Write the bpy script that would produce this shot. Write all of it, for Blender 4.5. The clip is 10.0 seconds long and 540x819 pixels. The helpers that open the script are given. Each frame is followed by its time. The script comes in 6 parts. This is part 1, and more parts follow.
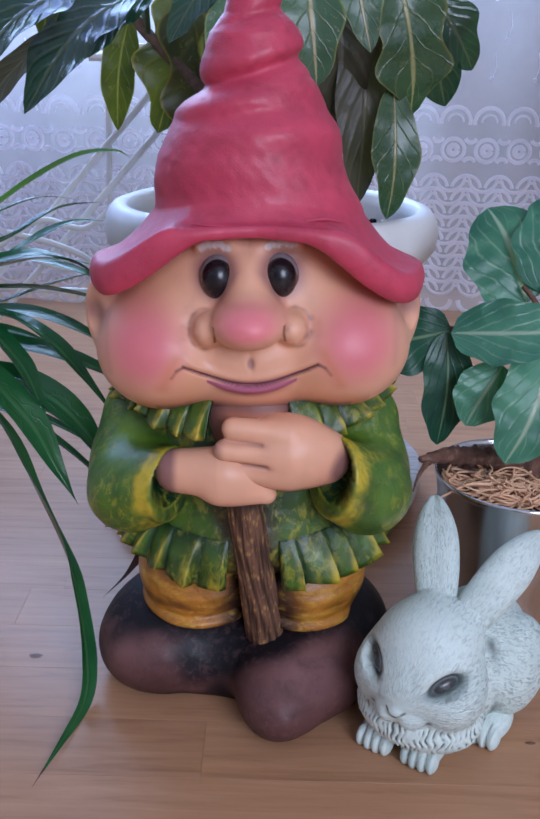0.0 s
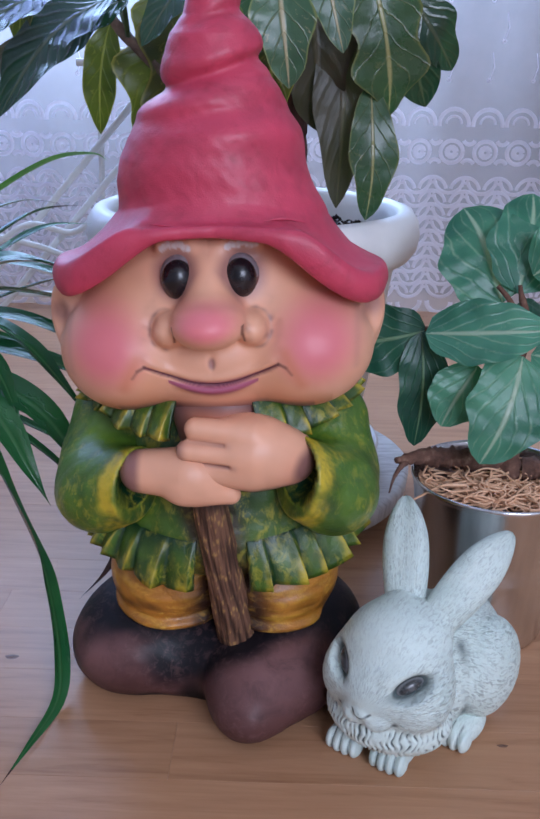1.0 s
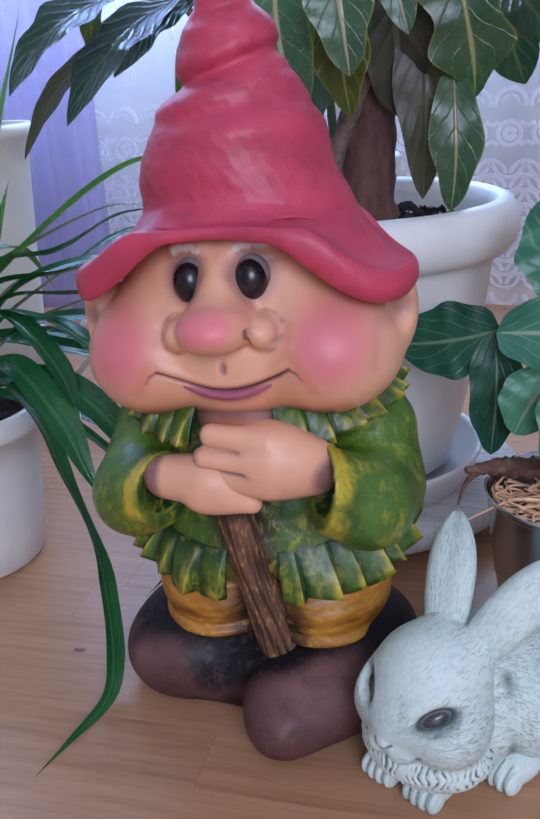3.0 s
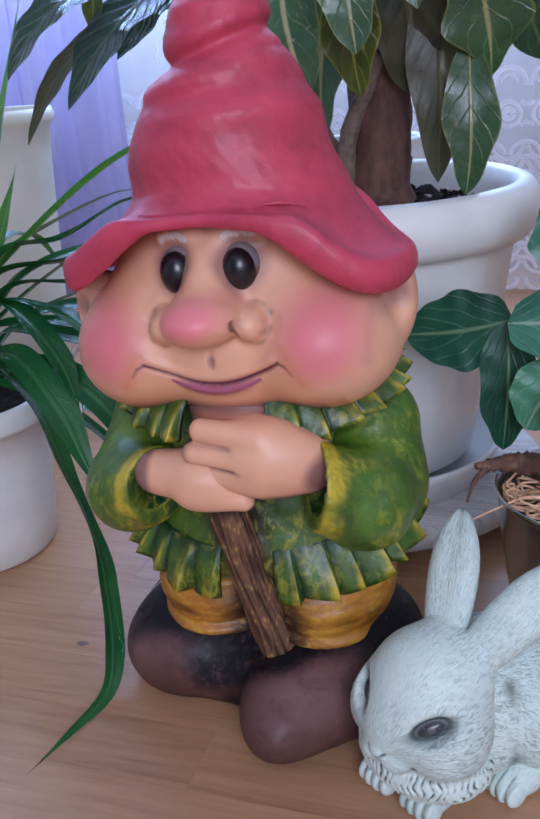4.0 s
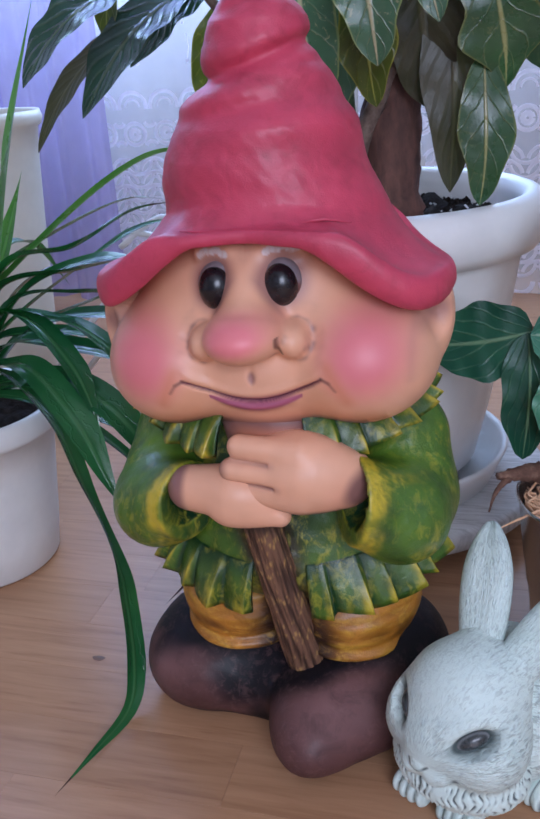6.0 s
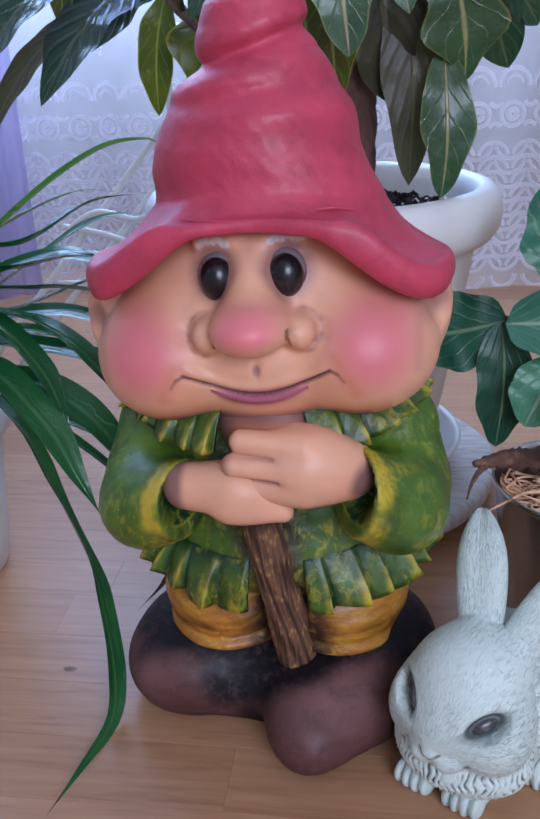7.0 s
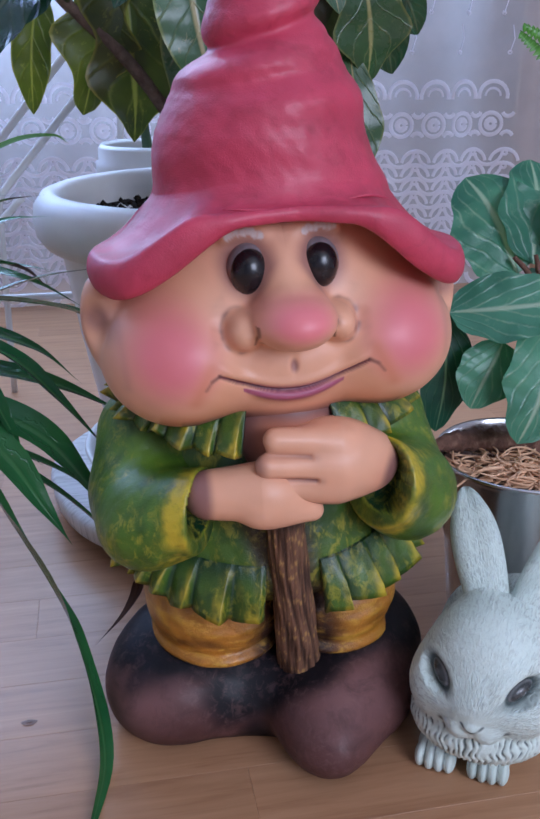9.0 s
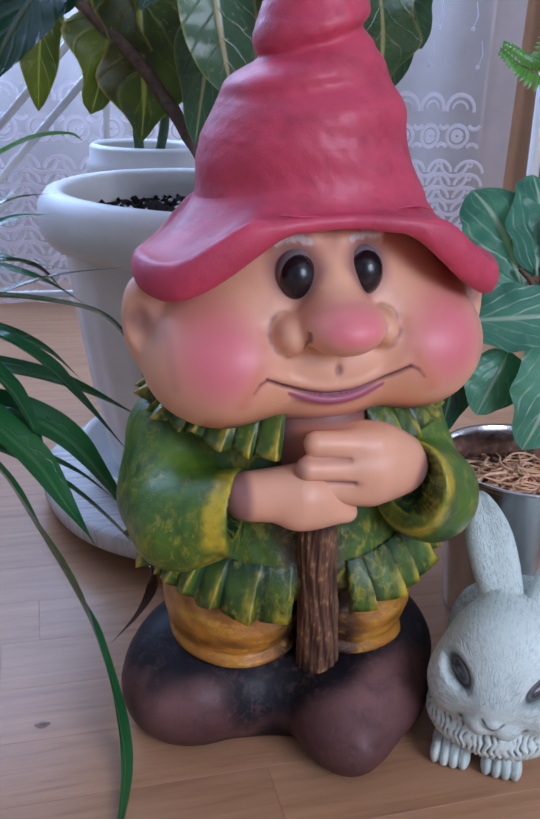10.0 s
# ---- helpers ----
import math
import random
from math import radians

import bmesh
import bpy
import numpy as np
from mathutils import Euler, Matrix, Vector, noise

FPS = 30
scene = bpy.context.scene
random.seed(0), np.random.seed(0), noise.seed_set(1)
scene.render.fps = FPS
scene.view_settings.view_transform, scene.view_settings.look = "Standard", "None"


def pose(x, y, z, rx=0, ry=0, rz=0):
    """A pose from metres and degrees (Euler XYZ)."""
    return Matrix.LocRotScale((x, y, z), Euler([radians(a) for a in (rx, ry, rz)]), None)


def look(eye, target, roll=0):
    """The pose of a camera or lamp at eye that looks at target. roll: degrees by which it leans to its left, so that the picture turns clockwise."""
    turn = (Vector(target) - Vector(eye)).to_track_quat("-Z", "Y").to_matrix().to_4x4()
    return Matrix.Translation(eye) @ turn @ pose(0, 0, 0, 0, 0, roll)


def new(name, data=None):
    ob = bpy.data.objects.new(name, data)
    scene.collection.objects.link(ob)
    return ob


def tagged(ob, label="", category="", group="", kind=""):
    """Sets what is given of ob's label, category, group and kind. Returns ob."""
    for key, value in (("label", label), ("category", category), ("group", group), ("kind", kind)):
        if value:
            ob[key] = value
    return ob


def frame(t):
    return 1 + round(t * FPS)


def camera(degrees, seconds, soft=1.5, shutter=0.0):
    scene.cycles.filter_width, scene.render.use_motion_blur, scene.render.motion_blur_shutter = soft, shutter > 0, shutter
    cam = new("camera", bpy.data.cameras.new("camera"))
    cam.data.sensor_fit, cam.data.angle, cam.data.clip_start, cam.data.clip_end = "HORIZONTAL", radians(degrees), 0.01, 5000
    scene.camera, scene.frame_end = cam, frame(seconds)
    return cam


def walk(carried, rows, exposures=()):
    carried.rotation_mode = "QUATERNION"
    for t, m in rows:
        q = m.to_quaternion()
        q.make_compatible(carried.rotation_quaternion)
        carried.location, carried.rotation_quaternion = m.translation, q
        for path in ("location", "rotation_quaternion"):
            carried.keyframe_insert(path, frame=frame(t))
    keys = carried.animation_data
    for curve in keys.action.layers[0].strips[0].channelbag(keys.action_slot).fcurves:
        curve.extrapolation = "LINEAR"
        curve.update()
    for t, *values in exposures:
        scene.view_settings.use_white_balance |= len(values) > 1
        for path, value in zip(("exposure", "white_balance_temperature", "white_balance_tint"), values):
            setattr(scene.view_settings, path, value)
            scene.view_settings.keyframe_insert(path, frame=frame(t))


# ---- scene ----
cam = camera(34.4, 10.0, 2.4)
PATH = [
    (0, (0.032, 0.012, 0.575), (0.033, 1.873, -0.158), 1.6),
    (0.5, (0.047, 0.002, 0.572), (0.048, 1.866, -0.152), 1.6),
    (1, (0.076, 0.012, 0.572), (0.038, 1.876, -0.151), 1.0),
    (1.5, (0.105, 0.026, 0.573), (-0.016, 1.887, -0.149), 0.1),
    (2, (0.149, 0.041, 0.57), (-0.091, 1.891, -0.153), -1.2),
    (2.5, (0.189, 0.048, 0.57), (-0.209, 1.872, -0.149), -2.7),
    (4, (0.25, 0.101, 0.564), (-0.347, 1.853, -0.193), -4.5),
    (4.5, (0.253, 0.104, 0.57), (-0.377, 1.845, -0.185), -5.0),
    (5, (0.243, 0.099, 0.577), (-0.38, 1.842, -0.18), -4.9),
    (5.5, (0.22, 0.096, 0.581), (-0.357, 1.853, -0.181), -4.3),
    (7, (0.109, 0.087, 0.574), (-0.157, 1.909, -0.207), -2.5),
    (7.5, (0.048, 0.089, 0.574), (-0.014, 1.93, -0.207), -1.4),
    (8, (-0.006, 0.093, 0.57), (0.103, 1.938, -0.194), -2.0),
    (8.5, (-0.059, 0.101, 0.565), (0.155, 1.941, -0.189), -1.9),
    (9, (-0.107, 0.108, 0.555), (0.242, 1.927, -0.198), -0.1),
    (9.5, (-0.154, 0.114, 0.548), (0.272, 1.917, -0.204), 1.8),
    (10, (-0.182, 0.116, 0.557), (0.31, 1.907, -0.187), 2.5),
]
walk(cam, [(t, look(eye, target, roll)) for t, eye, target, roll in PATH], [(0.0, 0.0, 5150.0, 17.0), (10.0, 0.0, 5150.0, 17.0)])
# ---- world, sun, large lights ----
world = bpy.data.worlds.new("sky")
world.use_nodes = True
scene.world = world
wn = world.node_tree.nodes
sky = wn.new("ShaderNodeTexSky")
sky.sky_type, sky.sun_disc = "NISHITA", False
sky.sun_elevation, sky.sun_rotation = radians(35), radians(40)
world.node_tree.links.new(sky.outputs[0], wn["Background"].inputs[0])
wn["Background"].inputs[1].default_value = 0.1


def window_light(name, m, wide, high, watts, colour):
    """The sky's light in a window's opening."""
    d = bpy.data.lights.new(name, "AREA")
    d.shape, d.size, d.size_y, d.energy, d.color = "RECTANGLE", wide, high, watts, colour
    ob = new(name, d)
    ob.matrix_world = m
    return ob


window_light("daylight_back_window", look((-0.70, 2.40, 1.50), (-0.3, 0, 0.9)), 2.0, 1.3, 110, (0.64, 0.82, 1.0))
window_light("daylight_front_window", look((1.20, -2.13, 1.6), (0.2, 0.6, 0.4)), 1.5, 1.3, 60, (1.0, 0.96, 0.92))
scene.view_settings.exposure = 0.0

# ---- materials ----


def material(name, rough=0.5, metal=0.0, spec=0.5):
    m = bpy.data.materials.new(name)
    m.use_nodes = True
    nt = m.node_tree
    b = nt.nodes["Principled BSDF"]
    b.inputs["Roughness"].default_value = rough
    b.inputs["Metallic"].default_value = metal
    b.inputs["Specular IOR Level"].default_value = spec
    return m, nt, b


def node(nt, kind, **values):
    n = nt.nodes.new("ShaderNode" + kind)
    for key, value in values.items():
        n.inputs[key.replace("_", " ")].default_value = value
    return n


def coords(nt, scale=(1, 1, 1), which="Object", turn=(0, 0, 0)):
    tc = nt.nodes.new("ShaderNodeTexCoord")
    mp = nt.nodes.new("ShaderNodeMapping")
    mp.inputs["Scale"].default_value = scale
    mp.inputs["Rotation"].default_value = turn
    nt.links.new(tc.outputs[which], mp.inputs["Vector"])
    return mp.outputs["Vector"]


def noise_tex(nt, vec, scale, detail=4.0, rough=0.55, distort=0.0):
    n = node(nt, "TexNoise", Scale=scale, Detail=detail, Roughness=rough, Distortion=distort)
    nt.links.new(vec, n.inputs["Vector"])
    return n.outputs["Fac"]


def ramp(nt, fac, stops):
    r = nt.nodes.new("ShaderNodeValToRGB")
    while len(r.color_ramp.elements) < len(stops):
        r.color_ramp.elements.new(0.5)
    for e, (p, c) in zip(r.color_ramp.elements, stops):
        e.position, e.color = p, (*c, 1) if len(c) == 3 else (c[0],) * 3 + (1,)
    nt.links.new(fac, r.inputs["Fac"])
    return r.outputs["Color"]


def mix(nt, fac, a, b, blend="MIX"):
    n = nt.nodes.new("ShaderNodeMix")
    n.data_type, n.blend_type = "RGBA", blend
    for sock, v in ((n.inputs[0], fac), (n.inputs[6], a), (n.inputs[7], b)):
        if hasattr(v, "is_linked"):
            nt.links.new(v, sock)
        elif isinstance(v, tuple):
            sock.default_value = (*v, 1)
        else:
            sock.default_value = v
    return n.outputs[2]


def sums(nt, op, a, b):
    n = nt.nodes.new("ShaderNodeMath")
    n.operation = op
    for sock, v in zip(n.inputs, (a, b)):
        if hasattr(v, "is_linked"):
            nt.links.new(v, sock)
        else:
            sock.default_value = v
    return n.outputs[0]


def bump(nt, b, height, strength=0.3, dist=0.002):
    n = nt.nodes.new("ShaderNodeBump")
    n.inputs["Strength"].default_value, n.inputs["Distance"].default_value = strength, dist
    nt.links.new(height, n.inputs["Height"])
    nt.links.new(n.outputs[0], b.inputs["Normal"])


def painted(name, rough, dirt, grain=180.0, relief=0.25, depth=0.0012, coat=0.0, stretch=(1, 1, 1), fine=900.0, dry=None, wash=None):
    """Hand-painted cast resin: the paint layer, with brush mottling and cast relief."""
    m, nt, b = material(name, rough)
    at = nt.nodes.new("ShaderNodeAttribute")
    at.attribute_name = "paint"
    vec = coords(nt, stretch)
    n1, n2 = noise_tex(nt, vec, grain * 0.25, 5), noise_tex(nt, vec, grain, 5, 0.65)
    c = mix(nt, sums(nt, "MULTIPLY", n1, dirt), at.outputs["Color"], mix(nt, 1.0, at.outputs["Color"], (0.62, 0.55, 0.55), "MULTIPLY"))
    c = mix(nt, sums(nt, "MULTIPLY", n2, dirt * 0.5), c, mix(nt, 1.0, c, (1.35, 1.3, 1.3), "MULTIPLY"))
    if wash:
        # dark glaze that settled in patches: colour, share
        c = mix(nt, ramp(nt, noise_tex(nt, vec, 34, 6, 0.7, 0.8), [(0.50, (0,)), (0.68, (wash[1],))]), c, wash[0])
    if dry:
        # strokes of a nearly dry brush: colour, share, direction
        streaks = noise_tex(nt, coords(nt, dry[2]), 130, 6, 0.7, 0.6)
        area = ramp(nt, noise_tex(nt, vec, 26, 3), [(0.38, (0,)), (0.60, (1,))])
        c = mix(nt, sums(nt, "MULTIPLY", ramp(nt, streaks, [(0.50, (0,)), (0.62, (dry[1],))]), area), c, dry[0])
    nt.links.new(c, b.inputs["Base Color"])
    nt.links.new(sums(nt, "ADD", sums(nt, "MULTIPLY", n2, 0.22), rough - 0.1), b.inputs["Roughness"])
    b.inputs["Coat Weight"].default_value, b.inputs["Coat Roughness"].default_value = coat, 0.25
    bump(nt, b, sums(nt, "ADD", noise_tex(nt, vec, grain * 0.5, 6, 0.6), sums(nt, "MULTIPLY", noise_tex(nt, vec, fine, 2), 0.25)), relief, depth)
    return m


M_HAT = painted("hat_paint", 0.54, 0.35, 90, 0.55, 0.002, 0.16, wash=((0.22, 0.014, 0.032), 0.35))
M_SKIN = painted("skin_paint", 0.46, 0.22, 120, 0.18, 0.0012, 0.08)
M_JACKET = painted("jacket_paint", 0.38, 0.25, 150, 0.7, 0.002, 0.24, dry=((0.46, 0.41, 0.03), 0.55, (1, 1, 0.6)), wash=((0.008, 0.050, 0.014), 0.45))
M_TROUSERS = painted("trouser_paint", 0.42, 0.35, 110, 0.7, 0.003, 0.3, dry=((0.74, 0.43, 0.05), 0.6, (0.4, 0.4, 1)), wash=((0.13, 0.045, 0.006), 0.55))
M_SHOE = painted("shoe_paint", 0.55, 0.4, 60, 0.4, 0.002, 0.08, dry=((0.24, 0.13, 0.12), 0.22, (1, 1, 1)), wash=((0.012, 0.009, 0.012), 0.35))
M_SHOE.node_tree.nodes["Principled BSDF"].inputs["Specular IOR Level"].default_value = 0.25
M_STICK = painted("stick_paint", 0.6, 0.9, 240, 0.9, 0.003, 0.0, (1, 1, 0.12))
M_EYE = painted("eye_paint", 0.26, 0.1, 60, 0.02, 0.0003, 0.15)


def cast_stone(name):
    """Pale cast stone with short carved strokes of fur that hold a dark glaze; the paint's alpha says how many."""
    m, nt, b = material(name, 0.6)
    at = nt.nodes.new("ShaderNodeAttribute")
    at.attribute_name = "paint"
    uv = nt.nodes.new("ShaderNodeUVMap")
    mp = nt.nodes.new("ShaderNodeMapping")
    mp.inputs["Scale"].default_value = (760, 190, 1)
    nt.links.new(uv.outputs[0], mp.inputs["Vector"])
    vec = coords(nt)
    stroke = noise_tex(nt, mp.outputs[0], 1.0, 1.5, 0.5, 0.9)
    patch = noise_tex(nt, vec, 55, 3, 0.6)
    dash = ramp(nt, stroke, [(0.50, (0,)), (0.62, (1,))])
    held = sums(nt, "MULTIPLY", sums(nt, "MULTIPLY", dash, at.outputs["Alpha"]), ramp(nt, patch, [(0.35, (0.25,)), (0.62, (1,))]))
    c = mix(nt, sums(nt, "MULTIPLY", noise_tex(nt, vec, 160, 5, 0.65), 0.3), at.outputs["Color"], mix(nt, 1.0, at.outputs["Color"], (0.72, 0.76, 0.76), "MULTIPLY"))
    c = mix(nt, sums(nt, "MULTIPLY", held, 0.66), c, (0.115, 0.150, 0.145))
    nt.links.new(c, b.inputs["Base Color"])
    relief = sums(nt, "SUBTRACT", sums(nt, "MULTIPLY", noise_tex(nt, vec, 700, 3), 0.35), sums(nt, "MULTIPLY", sums(nt, "MULTIPLY", stroke, at.outputs["Alpha"]), 2.2))
    bump(nt, b, relief, 0.95, 0.0014)
    return m


M_RABBIT = cast_stone("rabbit_stone")


def plastic(name, colour, rough=0.32, stain=0.06, scale=6.0):
    m, nt, b = material(name, rough)
    vec = coords(nt)
    n = noise_tex(nt, vec, scale, 5, 0.6)
    dark = tuple(c * (1 - stain * 3) for c in colour)
    nt.links.new(ramp(nt, n, [(0.3, dark), (0.6, colour)]), b.inputs["Base Color"])
    nt.links.new(sums(nt, "ADD", sums(nt, "MULTIPLY", n, 0.2), rough - 0.1), b.inputs["Roughness"])
    bump(nt, b, noise_tex(nt, vec, 220, 3), 0.06, 0.0006)
    return m


M_POT = plastic("white_plastic", (0.80, 0.79, 0.77), 0.38)
M_CREAM = plastic("cream_plastic", (0.66, 0.64, 0.55), 0.35)
M_WIRE = plastic("white_enamel", (0.74, 0.75, 0.74), 0.3, 0.04)


def wood_floor():
    m, nt, b = material("oak_laminate", 0.33)
    info = nt.nodes.new("ShaderNodeObjectInfo")
    vec0 = coords(nt, (1, 1, 1))
    add = nt.nodes.new("ShaderNodeVectorMath")
    add.operation = "ADD"
    comb = nt.nodes.new("ShaderNodeCombineXYZ")
    nt.links.new(sums(nt, "MULTIPLY", info.outputs["Random"], 37.0), comb.inputs[0])
    nt.links.new(sums(nt, "MULTIPLY", info.outputs["Random"], 11.0), comb.inputs[1])
    nt.links.new(vec0, add.inputs[0])
    nt.links.new(comb.outputs[0], add.inputs[1])
    mp = nt.nodes.new("ShaderNodeMapping")
    mp.inputs["Scale"].default_value = (1.0, 14.0, 14.0)
    nt.links.new(add.outputs[0], mp.inputs["Vector"])
    g1 = noise_tex(nt, mp.outputs[0], 6.0, 6, 0.62, 0.6)
    g2 = noise_tex(nt, mp.outputs[0], 38.0, 4, 0.6)
    cloud = noise_tex(nt, add.outputs[0], 9.0, 3)
    c = ramp(nt, g1, [(0.28, (0.31, 0.148, 0.070)), (0.45, (0.44, 0.236, 0.120)), (0.72, (0.54, 0.31, 0.168))])
    c = mix(nt, sums(nt, "MULTIPLY", g2, 0.45), c, mix(nt, 1.0, c, (0.66, 0.60, 0.56), "MULTIPLY"))
    c = mix(nt, sums(nt, "MULTIPLY", cloud, 0.4), c, (0.53, 0.305, 0.168))
    tint = ramp(nt, info.outputs["Random"], [(0.0, (0.94, 0.93, 0.92)), (1.0, (1.05, 1.05, 1.05))])
    c = mix(nt, 1.0, c, tint, "MULTIPLY")
    nt.links.new(c, b.inputs["Base Color"])
    nt.links.new(sums(nt, "ADD", sums(nt, "MULTIPLY", g1, 0.12), 0.29), b.inputs["Roughness"])
    b.inputs["Specular IOR Level"].default_value = 0.36
    bump(nt, b, sums(nt, "ADD", g2, g1), 0.12, 0.0006)
    return m


M_FLOOR = wood_floor()


def plaster(name, colour):
    m, nt, b = material(name, 0.85)
    vec = coords(nt)
    n = noise_tex(nt, vec, 3.0, 5)
    nt.links.new(ramp(nt, n, [(0.3, tuple(c * 0.9 for c in colour)), (0.7, colour)]), b.inputs["Base Color"])
    bump(nt, b, noise_tex(nt, vec, 160, 4), 0.2, 0.001)
    return m


M_WALL = plaster("wall_paint", (0.50, 0.48, 0.46))
M_CEILING = plaster("ceiling_paint", (0.8, 0.8, 0.79))


def fabric(name, colour, through_share, clear, weave=1400.0):
    """Woven cloth: part of the light passes between and through its threads."""
    m, nt, b = material(name, 0.85, 0, 0.2)
    vec = coords(nt)
    n = noise_tex(nt, vec, 18.0, 4)
    c = ramp(nt, n, [(0.25, tuple(x * 0.88 for x in colour)), (0.75, colour)])
    nt.links.new(c, b.inputs["Base Color"])
    bump(nt, b, noise_tex(nt, vec, weave, 2), 0.25, 0.0006)
    tl, tp = nt.nodes.new("ShaderNodeBsdfTranslucent"), nt.nodes.new("ShaderNodeBsdfTransparent")
    nt.links.new(c, tl.inputs[0])
    m1, m2 = nt.nodes.new("ShaderNodeMixShader"), nt.nodes.new("ShaderNodeMixShader")
    m1.inputs[0].default_value, m2.inputs[0].default_value = through_share, clear
    nt.links.new(b.outputs[0], m1.inputs[1])
    nt.links.new(tl.outputs[0], m1.inputs[2])
    nt.links.new(m1.outputs[0], m2.inputs[1])
    nt.links.new(tp.outputs[0], m2.inputs[2])
    nt.links.new(m2.outputs[0], nt.nodes["Material Output"].inputs[0])
    return m


M_SHEER = fabric("sheer_voile", (0.74, 0.72, 0.75), 0.36, 0.38)
M_LACE = fabric("lace_thread", (0.90, 0.88, 0.95), 0.4, 0.04)
M_VIOLET = fabric("violet_voile", (0.42, 0.36, 0.66), 0.45, 0.3)
M_BROWN_CLOTH = fabric("tan_curtain", (0.42, 0.27, 0.17), 0.2, 0.0)


def leaf_material(name, dark, light, vein, veins=9.0, spread=0.35, rough=0.3, patch=0.4, vein_width=0.06, slope=0.55, edge=None, spots=0.0):
    """A leaf with a midrib and side veins laid along its own length and width."""
    m, nt, b = material(name, rough, 0, 0.55)
    uv = nt.nodes.new("ShaderNodeUVMap")
    sep = nt.nodes.new("ShaderNodeSeparateXYZ")
    nt.links.new(uv.outputs[0], sep.inputs[0])
    across = sums(nt, "ABSOLUTE", sums(nt, "SUBTRACT", sep.outputs[0], 0.5), 0)
    along = sep.outputs[1]
    info = nt.nodes.new("ShaderNodeObjectInfo")
    vec = coords(nt)
    n1, n2 = noise_tex(nt, vec, 40, 5, 0.6), noise_tex(nt, vec, 14, 3)
    wob = sums(nt, "MULTIPLY", sums(nt, "SUBTRACT", n1, 0.5), 0.6)
    saw = sums(nt, "FRACT", sums(nt, "ADD", sums(nt, "SUBTRACT", sums(nt, "MULTIPLY", along, veins), sums(nt, "MULTIPLY", across, veins * slope)), wob), 0)
    tri = sums(nt, "ABSOLUTE", sums(nt, "SUBTRACT", saw, 0.5), 0)
    side = ramp(nt, tri, [(0.0, (1,)), (spread, (0,))])
    rib = ramp(nt, across, [(vein_width * 0.35, (1,)), (vein_width, (0,))])
    base = ramp(nt, n2, [(0.3, dark), (0.7, light)])
    tint = ramp(nt, info.outputs["Random"], [(0.0, (0.8, 0.85, 0.8)), (1.0, (1.15, 1.1, 1.0))])
    base = mix(nt, 1.0, base, tint, "MULTIPLY")
    broken = ramp(nt, noise_tex(nt, vec, 55, 3, 0.6), [(0.38, (0.15,)), (0.60, (1,))])
    c = mix(nt, sums(nt, "MULTIPLY", sums(nt, "MULTIPLY", side, broken), patch), base, vein)
    c = mix(nt, sums(nt, "MULTIPLY", rib, 0.85), c, vein)
    if spots:
        c = mix(nt, ramp(nt, noise_tex(nt, vec, 95, 4, 0.7, 1.2), [(0.60, (0,)), (0.68, (spots,))]), c, vein)
    if edge:
        c = mix(nt, ramp(nt, sums(nt, "ADD", across, sums(nt, "MULTIPLY", wob, 0.05)), [(0.455, (0,)), (0.485, (0.75,))]), c, edge)
    nt.links.new(c, b.inputs["Base Color"])
    nt.links.new(sums(nt, "ADD", sums(nt, "MULTIPLY", n1, 0.2), rough - 0.1), b.inputs["Roughness"])
    bump(nt, b, sums(nt, "ADD", sums(nt, "MULTIPLY", side, 0.5), sums(nt, "ADD", sums(nt, "MULTIPLY", rib, 0.6), n1)), 0.45, 0.002)
    tl = nt.nodes.new("ShaderNodeBsdfTranslucent")
    nt.links.new(mix(nt, 1.0, c, (1.2, 1.5, 0.6), "MULTIPLY"), tl.inputs[0])
    ms = nt.nodes.new("ShaderNodeMixShader")
    ms.inputs[0].default_value = 0.16
    nt.links.new(b.outputs[0], ms.inputs[1])
    nt.links.new(tl.outputs[0], ms.inputs[2])
    nt.links.new(ms.outputs[0], nt.nodes["Material Output"].inputs[0])
    return m


M_CROTON = leaf_material("croton_leaf", (0.042, 0.100, 0.058), (0.085, 0.165, 0.090), (0.46, 0.39, 0.23), 6, 0.075, 0.30, 0.28, 0.050, edge=(0.25, 0.28, 0.09), spots=0.4)
M_CROTON_DARK = leaf_material("dark_croton_leaf", (0.012, 0.040, 0.024), (0.024, 0.070, 0.036), (0.075, 0.095, 0.050), 8, 0.25, 0.20, 0.35, 0.05)
M_CROTON_DEEP = leaf_material("deep_croton_leaf", (0.022, 0.060, 0.028), (0.046, 0.100, 0.042), (0.34, 0.30, 0.13), 6, 0.07, 0.28, 0.30, 0.040, edge=(0.16, 0.17, 0.05), spots=0.25)
M_CROTON_BROWN = leaf_material("olive_leaf_back", (0.050, 0.046, 0.022), (0.075, 0.066, 0.032), (0.115, 0.10, 0.05), 8, 0.3, 0.42, 0.2, 0.05)
M_CROTON_YELLOW = leaf_material("yellow_green_leaf", (0.030, 0.050, 0.006), (0.12, 0.14, 0.012), (0.30, 0.28, 0.05), 6, 0.12, 0.35, 0.3, 0.04, edge=(0.30, 0.27, 0.04), spots=0.5)
